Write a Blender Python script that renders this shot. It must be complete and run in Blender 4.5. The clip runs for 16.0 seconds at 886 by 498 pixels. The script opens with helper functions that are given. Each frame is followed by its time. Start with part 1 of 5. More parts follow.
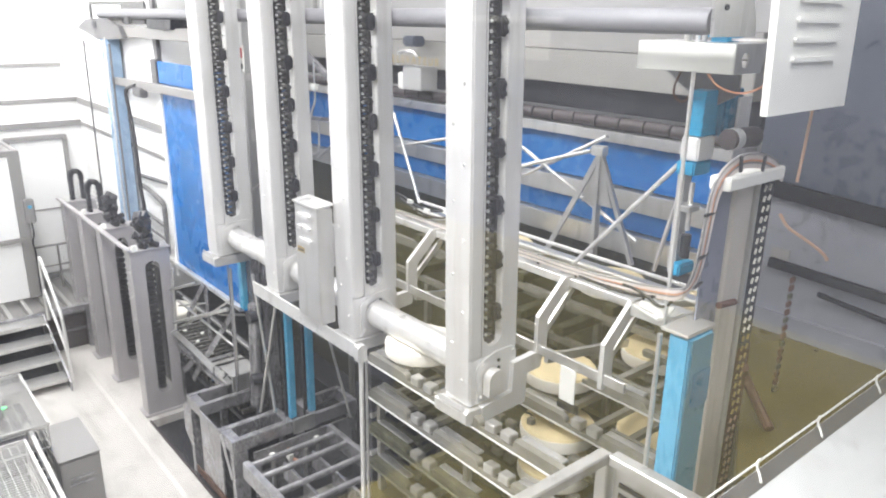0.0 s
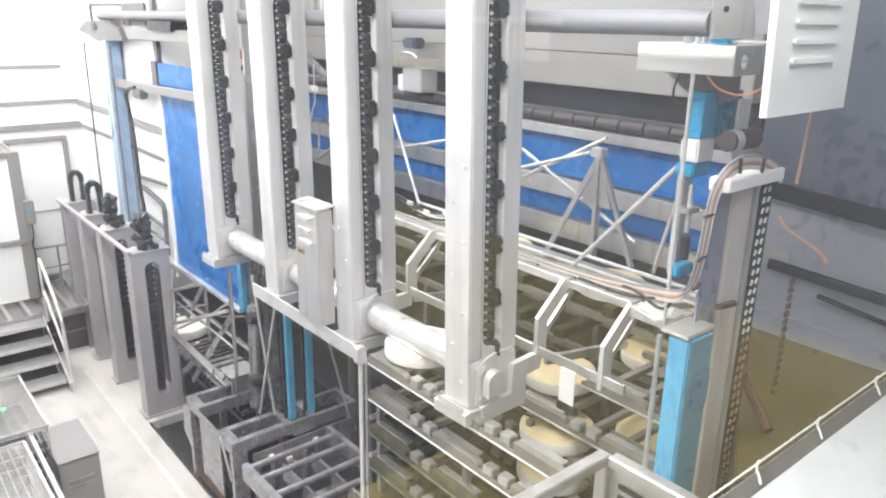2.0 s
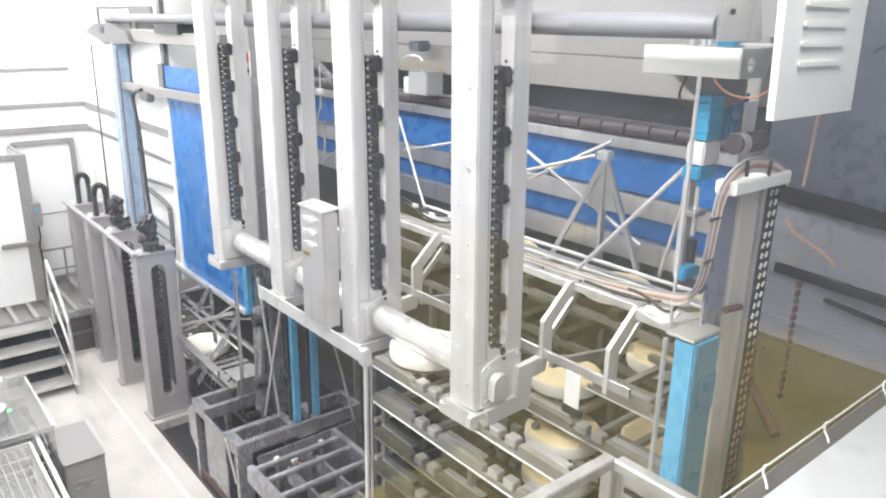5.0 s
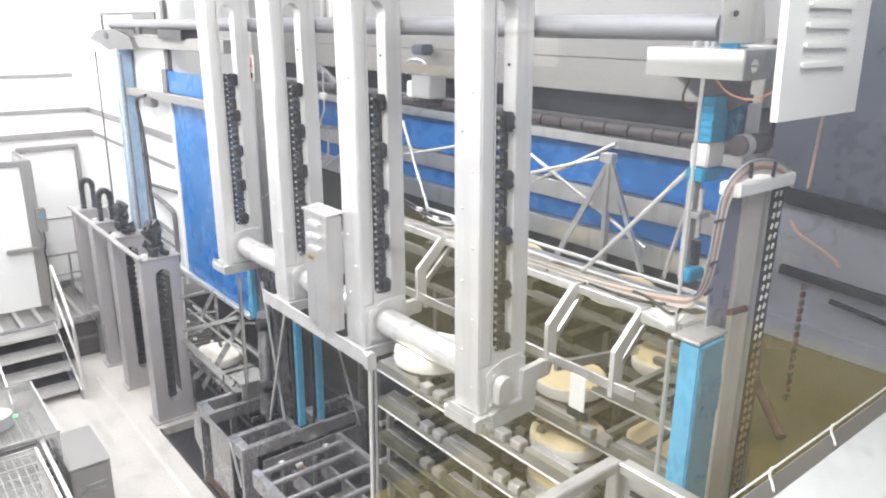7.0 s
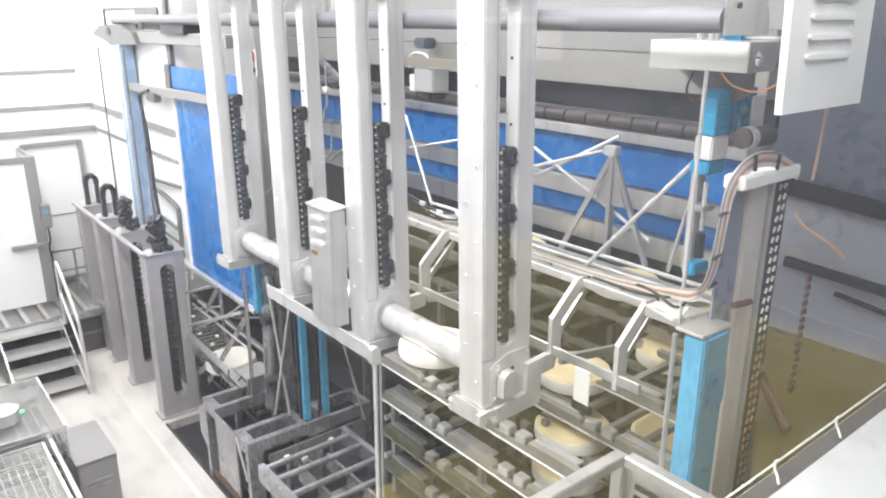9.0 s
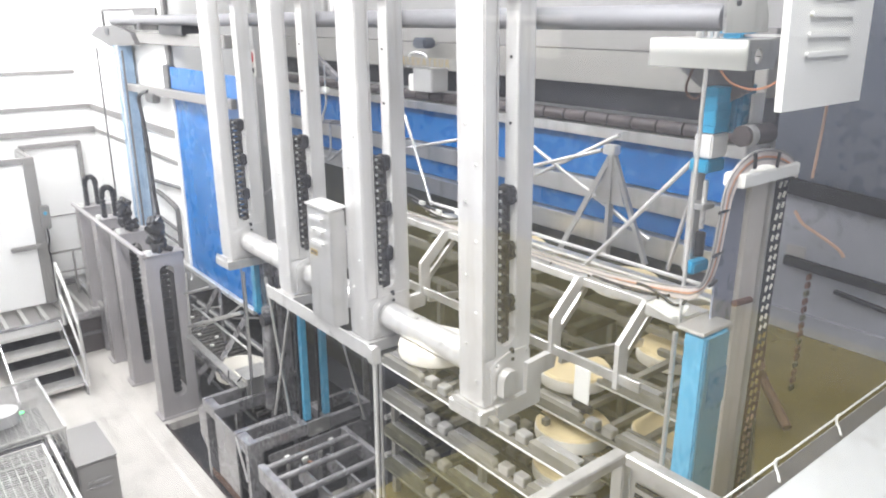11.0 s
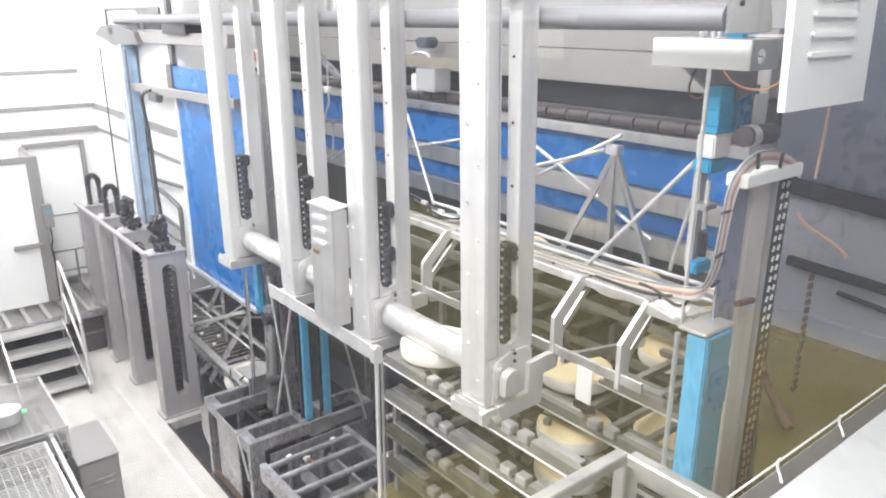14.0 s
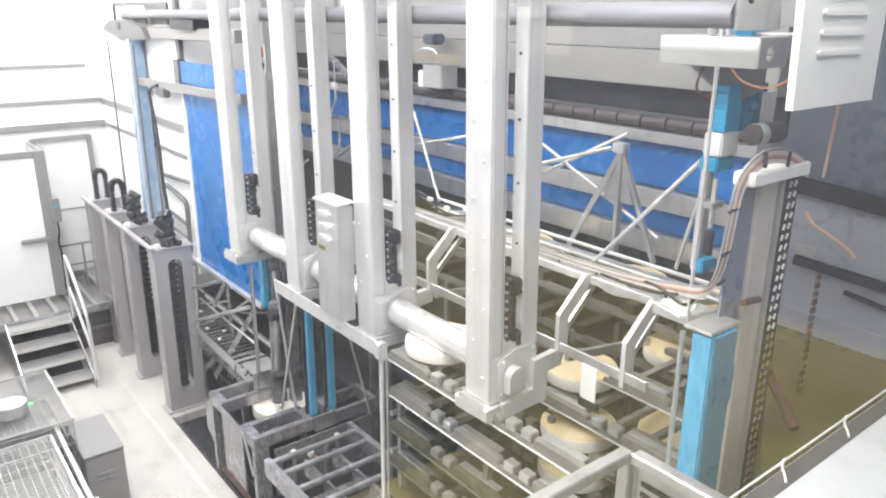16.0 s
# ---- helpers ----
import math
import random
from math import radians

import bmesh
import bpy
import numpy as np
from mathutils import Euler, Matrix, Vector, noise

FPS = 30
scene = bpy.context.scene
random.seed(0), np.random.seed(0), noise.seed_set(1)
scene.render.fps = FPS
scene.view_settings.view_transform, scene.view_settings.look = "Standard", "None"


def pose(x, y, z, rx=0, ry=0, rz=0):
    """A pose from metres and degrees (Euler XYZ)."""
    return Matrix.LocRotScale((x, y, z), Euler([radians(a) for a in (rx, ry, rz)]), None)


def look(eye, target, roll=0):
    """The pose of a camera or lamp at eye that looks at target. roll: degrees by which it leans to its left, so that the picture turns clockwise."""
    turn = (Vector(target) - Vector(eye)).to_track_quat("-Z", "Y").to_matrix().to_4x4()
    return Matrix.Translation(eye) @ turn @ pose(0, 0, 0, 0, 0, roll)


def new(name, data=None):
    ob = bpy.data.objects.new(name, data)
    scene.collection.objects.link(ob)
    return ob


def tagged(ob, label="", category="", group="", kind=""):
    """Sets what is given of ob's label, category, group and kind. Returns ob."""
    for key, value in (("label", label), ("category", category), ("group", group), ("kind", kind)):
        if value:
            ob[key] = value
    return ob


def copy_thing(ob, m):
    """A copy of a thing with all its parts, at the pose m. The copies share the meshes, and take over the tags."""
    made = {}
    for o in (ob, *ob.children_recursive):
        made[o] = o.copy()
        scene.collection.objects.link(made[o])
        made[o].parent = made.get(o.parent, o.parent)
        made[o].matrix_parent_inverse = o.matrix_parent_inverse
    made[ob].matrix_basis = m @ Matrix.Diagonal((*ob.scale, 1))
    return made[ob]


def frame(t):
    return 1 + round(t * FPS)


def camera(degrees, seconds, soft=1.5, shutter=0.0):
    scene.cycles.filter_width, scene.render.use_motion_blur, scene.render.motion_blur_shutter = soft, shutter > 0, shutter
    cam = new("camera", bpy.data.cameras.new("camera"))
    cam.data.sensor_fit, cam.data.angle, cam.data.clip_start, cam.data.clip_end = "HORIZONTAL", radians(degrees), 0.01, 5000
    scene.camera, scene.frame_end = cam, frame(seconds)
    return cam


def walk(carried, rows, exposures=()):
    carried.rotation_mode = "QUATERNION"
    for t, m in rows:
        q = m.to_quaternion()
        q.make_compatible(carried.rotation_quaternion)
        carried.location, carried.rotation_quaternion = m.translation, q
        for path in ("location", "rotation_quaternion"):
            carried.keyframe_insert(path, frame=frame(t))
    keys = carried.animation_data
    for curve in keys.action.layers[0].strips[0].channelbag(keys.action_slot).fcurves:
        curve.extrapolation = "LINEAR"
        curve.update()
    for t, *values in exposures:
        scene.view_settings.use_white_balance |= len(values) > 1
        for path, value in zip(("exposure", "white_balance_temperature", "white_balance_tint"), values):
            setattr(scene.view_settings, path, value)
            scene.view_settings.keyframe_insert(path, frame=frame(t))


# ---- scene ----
cam = camera(62.19, 16.0, soft=1.9)
PATH = [
    (0, look((-0.0014, -0.0033, 4.5045), (2.4471, 2.9144, 3.2831), 0.910)),
    (0.5, look((-0.0032, -0.0073, 4.4999), (2.4356, 2.9186, 3.2787), 0.812)),
    (1, look((-0.0027, -0.0059, 4.5019), (2.4491, 2.9137, 3.2918), 0.790)),
    (1.5, look((-0.0022, -0.0054, 4.5010), (2.4468, 2.9192, 3.2970), 0.882)),
    (2, look((-0.0023, -0.0061, 4.5009), (2.4491, 2.9139, 3.2908), 0.967)),
    (2.5, look((-0.0013, -0.0058, 4.4976), (2.4528, 2.9144, 3.2936), 1.061)),
    (3, look((-0.0038, -0.0033, 4.5056), (2.4510, 2.9190, 3.3080), 1.043)),
    (3.5, look((-0.0024, -0.0044, 4.5007), (2.4403, 2.9300, 3.3081), 1.093)),
    (4, look((-0.0030, -0.0051, 4.4993), (2.4359, 2.9317, 3.3048), 1.097)),
    (6.5, look((-0.0025, -0.0037, 4.4968), (2.4175, 2.9526, 3.3119), 0.642)),
    (7, look((-0.0035, -0.0039, 4.4990), (2.4159, 2.9554, 3.3205), 0.564)),
    (7.5, look((-0.0056, -0.0031, 4.5029), (2.4195, 2.9504, 3.3213), 0.540)),
    (8, look((-0.0044, -0.0032, 4.4999), (2.4185, 2.9537, 3.3225), 0.480)),
    (8.5, look((-0.0037, -0.0033, 4.4966), (2.4123, 2.9590, 3.3187), 0.391)),
    (9, look((-0.0014, -0.0018, 4.5058), (2.3950, 2.9616, 3.2912), 0.149)),
    (11.5, look((-0.0030, 0.0002, 4.4956), (2.3971, 2.9622, 3.2846), -0.011)),
    (12, look((-0.0026, -0.0015, 4.4952), (2.3953, 2.9615, 3.2824), 0.149)),
    (12.5, look((-0.0000, 0.0000, 4.5000), (2.3955, 2.9624, 3.2812), -0.000)),
    (13, look((0.0018, -0.0001, 4.4937), (2.4008, 2.9627, 3.2827), 0.066)),
    (13.5, look((-0.0013, -0.0009, 4.4962), (2.3951, 2.9650, 3.2875), 0.136)),
    (14, look((-0.0022, 0.0001, 4.4957), (2.3880, 2.9697, 3.2836), 0.092)),
    (14.5, look((0.0015, -0.0026, 4.4906), (2.3892, 2.9683, 3.2771), 0.225)),
    (15, look((0.0001, 0.0008, 4.4942), (2.3967, 2.9600, 3.2696), 0.468)),
    (15.5, look((0.0024, 0.0008, 4.4951), (2.3849, 2.9704, 3.2684), 0.462)),
    (16, look((-0.0003, 0.0003, 4.4910), (2.3633, 2.9854, 3.2653), 0.402)),
]
walk(cam, PATH)

# ---- light ----
world = bpy.data.worlds.new("world")
scene.world = world
world.use_nodes = True
world.node_tree.nodes["Background"].inputs[0].default_value = (0.9, 0.95, 1.0, 1)
world.node_tree.nodes["Background"].inputs[1].default_value = 0.12
scene.view_settings.exposure = 0.56

CEILING = 6.4
# The (2.2, 0.5) lamp is a fill added to brighten near-facing fronts.
LAMPS = [(1.0, 10.6, 150), (1.0, 8.0, 84), (1.0, 5.2, 110), (0.8, 2.8, 165), (2.2, 0.5, 74), (3.9, 10.4, 42), (4.0, 7.4, 40), (4.1, 4.6, 32), (-1.1, 1.3, 84)]


def ceiling_lamps():
    # The last lamp is assumed, lighting the gallery that the window mirrors.
    for x, y, watt in LAMPS:
        lamp = bpy.data.lights.new("ceiling_lamp", "AREA")
        lamp.shape, lamp.size, lamp.size_y, lamp.energy, lamp.color = "RECTANGLE", 0.5, 2.0, watt, (1.0, 0.975, 0.985)
        new("ceiling_lamp", lamp).matrix_world = pose(x, y, CEILING - 0.14)


ceiling_lamps()


# ---- materials ----
def mat(name, color, rough=0.5, metal=0.0, vary=0.12, scale=3.0, fine=40.0, bump=0.06, stretch=(1, 1, 1), dirt=None, dirt_amount=0.0,
        specular=0.5, rough_vary=0.15, island=0.0, streak=None, streak_amount=0.0, streak_scale=(14, 14, 0.7)):
    m = bpy.data.materials.new(name)
    m.use_nodes = True
    nt = m.node_tree
    n, l = nt.nodes, nt.links
    bsdf = n["Principled BSDF"]
    geo = n.new("ShaderNodeTexCoord")
    mp = n.new("ShaderNodeMapping")
    mp.inputs["Scale"].default_value = stretch
    l.new(geo.outputs["Object"], mp.inputs["Vector"])
    big, small = n.new("ShaderNodeTexNoise"), n.new("ShaderNodeTexNoise")
    big.inputs["Scale"].default_value, big.inputs["Detail"].default_value = scale, 5
    small.inputs["Scale"].default_value, small.inputs["Detail"].default_value = fine, 4
    l.new(geo.outputs["Object"], big.inputs["Vector"])
    l.new(mp.outputs["Vector"], small.inputs["Vector"])
    mix = n.new("ShaderNodeMix")
    mix.data_type = "FLOAT"
    mix.inputs[0].default_value = 0.45
    l.new(big.outputs["Fac"], mix.inputs[2])
    l.new(small.outputs["Fac"], mix.inputs[3])
    ramp = n.new("ShaderNodeMapRange")
    ramp.inputs["From Min"].default_value, ramp.inputs["From Max"].default_value = 0.3, 0.7
    ramp.inputs["To Min"].default_value, ramp.inputs["To Max"].default_value = 1 - vary, 1 + vary
    l.new(mix.outputs[0], ramp.inputs["Value"])
    value = ramp.outputs["Result"]
    if island:
        info = n.new("ShaderNodeObjectInfo")
        rr = n.new("ShaderNodeMapRange")
        rr.inputs["To Min"].default_value, rr.inputs["To Max"].default_value = 1 - island, 1 + island
        l.new(info.outputs["Random"], rr.inputs["Value"])
        mul = n.new("ShaderNodeMath")
        mul.operation = "MULTIPLY"
        l.new(value, mul.inputs[0])
        l.new(rr.outputs["Result"], mul.inputs[1])
        value = mul.outputs[0]
    tint = n.new("ShaderNodeVectorMath")
    tint.operation = "SCALE"
    tint.inputs[0].default_value = color
    l.new(value, tint.inputs["Scale"])
    col = tint.outputs["Vector"]
    if dirt:
        spots = n.new("ShaderNodeTexNoise")
        spots.inputs["Scale"].default_value, spots.inputs["Detail"].default_value = scale * 1.7, 8
        spots.inputs["Roughness"].default_value = 0.7
        l.new(geo.outputs["Object"], spots.inputs["Vector"])
        sr = n.new("ShaderNodeMapRange")
        sr.inputs["From Min"].default_value, sr.inputs["From Max"].default_value = 0.52, 0.72
        sr.inputs["To Max"].default_value = dirt_amount
        l.new(spots.outputs["Fac"], sr.inputs["Value"])
        dm = n.new("ShaderNodeMix")
        dm.data_type = "RGBA"
        dm.inputs[7].default_value = (*dirt, 1)
        l.new(sr.outputs["Result"], dm.inputs[0])
        l.new(col, dm.inputs[6])
        col = dm.outputs[2]
    if streak:
        sm, runs, edge = n.new("ShaderNodeMapping"), n.new("ShaderNodeTexNoise"), n.new("ShaderNodeMapRange")
        sm.inputs["Scale"].default_value = streak_scale
        runs.inputs["Scale"].default_value, runs.inputs["Detail"].default_value = 1.0, 6
        runs.inputs["Roughness"].default_value = 0.65
        edge.inputs["From Min"].default_value, edge.inputs["From Max"].default_value = 0.5, 0.75
        edge.inputs["To Max"].default_value = streak_amount
        l.new(geo.outputs["Object"], sm.inputs["Vector"])
        l.new(sm.outputs["Vector"], runs.inputs["Vector"])
        l.new(runs.outputs["Fac"], edge.inputs["Value"])
        km = n.new("ShaderNodeMix")
        km.data_type = "RGBA"
        km.inputs[7].default_value = (*streak, 1)
        l.new(edge.outputs["Result"], km.inputs[0])
        l.new(col, km.inputs[6])
        col = km.outputs[2]
    l.new(col, bsdf.inputs["Base Color"])
    rm = n.new("ShaderNodeMapRange")
    rm.inputs["From Min"].default_value, rm.inputs["From Max"].default_value = 0.3, 0.7
    rm.inputs["To Min"].default_value, rm.inputs["To Max"].default_value = max(0.02, rough - rough_vary), min(1, rough + rough_vary)
    l.new(mix.outputs[0], rm.inputs["Value"])
    l.new(rm.outputs["Result"], bsdf.inputs["Roughness"])
    bsdf.inputs["Metallic"].default_value = metal
    bsdf.inputs["Specular IOR Level"].default_value = specular
    if bump:
        b = n.new("ShaderNodeBump")
        b.inputs["Strength"].default_value, b.inputs["Distance"].default_value = bump, 0.01
        l.new(small.outputs["Fac"], b.inputs["Height"])
        l.new(b.outputs["Normal"], bsdf.inputs["Normal"])
    return m


STEEL = mat("brushed_steel", (0.6, 0.597, 0.585), 0.34, 0.8, 0.12, 5.0, 40, 0.02, (8, 8, 0.6), (0.4, 0.385, 0.35), 0.5, rough_vary=0.1, streak=(0.3, 0.29, 0.27), streak_amount=0.55)
PLATE = mat("satin_plate", (0.83, 0.825, 0.815), 0.42, 0.3, 0.07, 5.0, 50, 0.02, (8, 8, 0.5), (0.6, 0.585, 0.55), 0.45, rough_vary=0.1, streak=(0.45, 0.435, 0.41), streak_amount=0.5)
BRIGHT = mat("bright_steel", (0.77, 0.765, 0.75), 0.32, 0.65, 0.1, 6.0, 50, 0.02, (8, 8, 0.5), (0.5, 0.48, 0.44), 0.45, rough_vary=0.1, streak=(0.4, 0.385, 0.36), streak_amount=0.45)
# Dark mottling here also paints the wet steel's reflective contrast.
GREY = mat("dull_steel", (0.36, 0.354, 0.366), 0.27, 0.6, 0.22, 3.0, 30, 0.02, (8, 8, 0.7), (0.13, 0.128, 0.135), 0.65, streak=(0.46, 0.46, 0.47), streak_amount=0.3, streak_scale=(6, 6, 0.6))
# Dark steel; also paints shade into the pit, trough insides, slots and openings.
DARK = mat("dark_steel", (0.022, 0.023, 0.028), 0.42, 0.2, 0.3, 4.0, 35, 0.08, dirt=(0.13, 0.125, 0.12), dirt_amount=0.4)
WHITE = mat("white_panel", (0.86, 0.86, 0.85), 0.4, 0, 0.03, 1.0, 12, 0.02, dirt=(0.74, 0.73, 0.7), dirt_amount=0.3)
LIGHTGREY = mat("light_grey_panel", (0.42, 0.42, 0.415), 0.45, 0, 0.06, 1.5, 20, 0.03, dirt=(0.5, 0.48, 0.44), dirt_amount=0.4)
TRIM = mat("grey_trim", (0.27, 0.262, 0.255), 0.5, 0.2, 0.1, 4, 30, 0.03)
FLOOR = mat("cream_resin_floor", (0.55, 0.53, 0.495), 0.34, 0, 0.1, 2.2, 60, 0.05, dirt=(0.3, 0.275, 0.25), dirt_amount=0.6, streak=(0.26, 0.23, 0.21), streak_amount=0.5, streak_scale=(7, 0.8, 1))
SLATE = mat("slate_liner", (0.066, 0.075, 0.098), 0.35, 0, 0.2, 1.2, 14, 0.03)
SLATE_LIGHT = mat("grey_liner", (0.215, 0.22, 0.25), 0.35, 0, 0.12, 1.2, 14, 0.03, streak=(0.09, 0.095, 0.12), streak_amount=0.4, streak_scale=(1, 1.2, 3))
JET = mat("jet_black_rubber", (0.006, 0.006, 0.007), 0.75, 0, 0.2, 8, 40, 0.03, specular=0.15)
BLUE = mat("blue_sheet", (0.004, 0.132, 0.42), 0.28, 0, 0.14, 1.6, 6, 0.012, dirt=(0.03, 0.24, 0.54), dirt_amount=0.35)
PALEBLUE = mat("pale_blue_film", (0.25, 0.36, 0.5), 0.3, 0, 0.12, 3, 20, 0.05, streak=(0.5, 0.6, 0.72), streak_amount=0.6)
TEAL = mat("teal_film", (0.03, 0.17, 0.29), 0.3, 0, 0.14, 5, 30, 0.05)
SHADED_FILM = mat("shaded_teal_film", (0.07, 0.215, 0.29), 0.35, 0, 0.14, 4, 25, 0.04, dirt=(0.12, 0.25, 0.3), dirt_amount=0.4)
VALVE = mat("blue_valve_plastic", (0.025, 0.29, 0.5), 0.4, 0, 0.1, 8, 40, 0.02)
CYAN = mat("cyan_film", (0.085, 0.36, 0.56), 0.28, 0, 0.08, 3, 20, 0.03, (2, 2, 0.6), dirt=(0.06, 0.25, 0.4), dirt_amount=0.4)
BLACK = mat("black_plastic", (0.028, 0.028, 0.032), 0.4, 0, 0.3, 12, 60, 0.05, island=0.25)
CHAIN = mat("oiled_chain", (0.12, 0.115, 0.11), 0.32, 0.7, 0.4, 20, 80, 0.05, island=0.3)
RUST = mat("rusty_steel", (0.1, 0.05, 0.033), 0.7, 0.1, 0.35, 6, 50, 0.15, dirt=(0.18, 0.105, 0.075), dirt_amount=0.7)
RIND = mat("cheese_rind", (0.72, 0.6, 0.36), 0.55, 0, 0.14, 9, 40, 0.15, dirt=(0.56, 0.43, 0.22), dirt_amount=0.75, island=0.1)
CHALK = mat("cheese_side", (0.84, 0.81, 0.73), 0.6, 0, 0.08, 7, 40, 0.1, dirt=(0.66, 0.56, 0.38), dirt_amount=0.4)
BRINE = mat("olive_brine", (0.085, 0.068, 0.018), 0.16, 0, 0.12, 1.3, 9, 0.015, rough_vary=0.06)
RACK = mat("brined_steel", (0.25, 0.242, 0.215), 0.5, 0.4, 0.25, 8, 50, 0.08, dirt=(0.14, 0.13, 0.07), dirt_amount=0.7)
# Darker copy of the rack steel, with shade and olive haze in its colour.
SHADED_OLIVE = mat("shaded_olive_steel", (0.072, 0.07, 0.042), 0.4, 0.3, 0.3, 8, 50, 0.1, dirt=(0.25, 0.245, 0.15), dirt_amount=0.6)
CABLE = mat("grey_cable", (0.66, 0.6, 0.57), 0.5, 0, 0.1, 8, 40, 0.02)
ORANGE = mat("copper_orange_cable", (0.62, 0.28, 0.16), 0.45, 0, 0.12, 8, 40, 0.02)
HOSE = mat("faded_hose", (0.4, 0.255, 0.19), 0.5, 0, 0.12, 8, 40, 0.02)
PADDED = mat("pale_padding", (0.74, 0.765, 0.765), 0.4, 0, 0.06, 2.5, 20, 0.03, dirt=(0.48, 0.49, 0.48), dirt_amount=0.5)
WORN = mat("weathered_steel", (0.13, 0.128, 0.13), 0.5, 0.1, 0.2, 5, 40, 0.04, dirt=(0.22, 0.21, 0.2), dirt_amount=0.5)
SMOKED = mat("smoked_sheet", (0.19, 0.205, 0.26), 0.3, 0, 0.1, 2, 14, 0.02)
YELLOW = mat("yellow_paint", (0.34, 0.25, 0.1), 0.5, 0, 0.15, 8, 40, 0.02)
RED = mat("red_print", (0.65, 0.1, 0.12), 0.5, 0, 0.05, 8, 40, 0.0)
PAPER = mat("white_label", (0.8, 0.8, 0.76), 0.6, 0, 0.05, 8, 40, 0.0)
ROLLER = mat("brown_roller", (0.062, 0.05, 0.05), 0.5, 0.1, 0.35, 5, 30, 0.08, dirt=(0.04, 0.037, 0.04), dirt_amount=0.6)
COLUMN = mat("satin_steel", (0.655, 0.652, 0.646), 0.42, 0.45, 0.08, 5.0, 45, 0.02, (8, 8, 0.5), (0.52, 0.505, 0.48), 0.45, rough_vary=0.1, streak=(0.42, 0.405, 0.38), streak_amount=0.5)
POSTGREY = mat("grey_post_paint", (0.42, 0.402, 0.405), 0.4, 0.25, 0.1, 2.5, 30, 0.02, (8, 8, 0.7), (0.32, 0.305, 0.31), 0.5, streak=(0.6, 0.59, 0.6), streak_amount=0.3, streak_scale=(6, 6, 0.6))
CREAM = mat("cream_enamel", (0.82, 0.825, 0.785), 0.42, 0, 0.05, 3.0, 30, 0.015, dirt=(0.66, 0.65, 0.6), dirt_amount=0.35)
STAINED = mat("stained_pale_steel", (0.56, 0.53, 0.48), 0.5, 0.15, 0.1, 4.0, 40, 0.02, (8, 8, 0.5), (0.4, 0.33, 0.26), 0.6, streak=(0.34, 0.26, 0.2), streak_amount=0.5)
GALLERY = mat("slate_gallery_paint", (0.2, 0.215, 0.265), 0.6, 0, 0.1, 0.8, 14, 0.03)
OLIVE = mat("olive_dado", (0.37, 0.318, 0.115), 0.55, 0, 0.12, 1.2, 20, 0.03, stretch=(1, 1, 4))
PIPE = mat("matt_pipe", (0.22, 0.22, 0.235), 0.62, 0.15, 0.1, 3, 40, 0.02, streak=(0.24, 0.24, 0.25), streak_amount=0.4, streak_scale=(2, 0.6, 9))
BEIGE = mat("beige_cladding", (0.27, 0.262, 0.248), 0.5, 0.1, 0.1, 2, 25, 0.03, dirt=(0.3, 0.28, 0.25), dirt_amount=0.4)

GREEN_LED = mat("green_indicator", (0.1, 0.6, 0.2), 0.4, 0, 0.05, 8, 40, 0.0)
GREEN_LED.node_tree.nodes["Principled BSDF"].inputs["Emission Color"].default_value = (0.15, 1.0, 0.3, 1)
GREEN_LED.node_tree.nodes["Principled BSDF"].inputs["Emission Strength"].default_value = 1.5


def window_glass():
    """Clear pane with a thin film of dust that catches the hall's light and also stands in for haze and streaky
    reflections.
    """
    m = bpy.data.materials.new("dusty_hazy_window_glass")
    m.use_nodes = True
    n, l = m.node_tree.nodes, m.node_tree.links
    n.clear()
    out = n.new("ShaderNodeOutputMaterial")
    clear, dust, gloss = n.new("ShaderNodeBsdfTransparent"), n.new("ShaderNodeBsdfTranslucent"), n.new("ShaderNodeBsdfGlossy")
    clear.inputs["Color"].default_value = (0.97, 0.98, 0.98, 1)
    dust.inputs["Color"].default_value = (0.9, 0.92, 0.95, 1)
    gloss.inputs["Roughness"].default_value = 0.02
    tex, noise_tex, rng = n.new("ShaderNodeTexCoord"), n.new("ShaderNodeTexNoise"), n.new("ShaderNodeMapRange")
    noise_tex.inputs["Scale"].default_value, noise_tex.inputs["Detail"].default_value = 9, 3
    stretch = n.new("ShaderNodeMapping")
    stretch.inputs["Scale"].default_value = (1, 1.6, 0.5)
    rng.inputs["From Min"].default_value, rng.inputs["From Max"].default_value = 0.3, 0.7
    rng.inputs["To Min"].default_value, rng.inputs["To Max"].default_value = DUST_HAZE * 0.35, DUST_HAZE * 1.65
    l.new(tex.outputs["Object"], stretch.inputs["Vector"])
    l.new(stretch.outputs["Vector"], noise_tex.inputs["Vector"])
    l.new(noise_tex.outputs["Fac"], rng.inputs["Value"])
    a, b = n.new("ShaderNodeMixShader"), n.new("ShaderNodeMixShader")
    l.new(rng.outputs["Result"], a.inputs["Fac"])
    l.new(clear.outputs[0], a.inputs[1])
    l.new(dust.outputs[0], a.inputs[2])
    b.inputs["Fac"].default_value = 0.065
    l.new(a.outputs[0], b.inputs[1])
    l.new(gloss.outputs[0], b.inputs[2])
    l.new(b.outputs[0], out.inputs["Surface"])
    return m


# Dust share, raised to paint the milky haze over dark parts too.
DUST_HAZE = 0.016
GLASS = window_glass()


# ---- mesh helpers ----
ORIGIN = {}


def thing(name, at, label, category, group="", kind=""):
    ob = new(name)
    ob.location = at
    ob.empty_display_size = 0.1
    ORIGIN[ob] = Vector(at)
    return tagged(ob, label, category, group, kind)


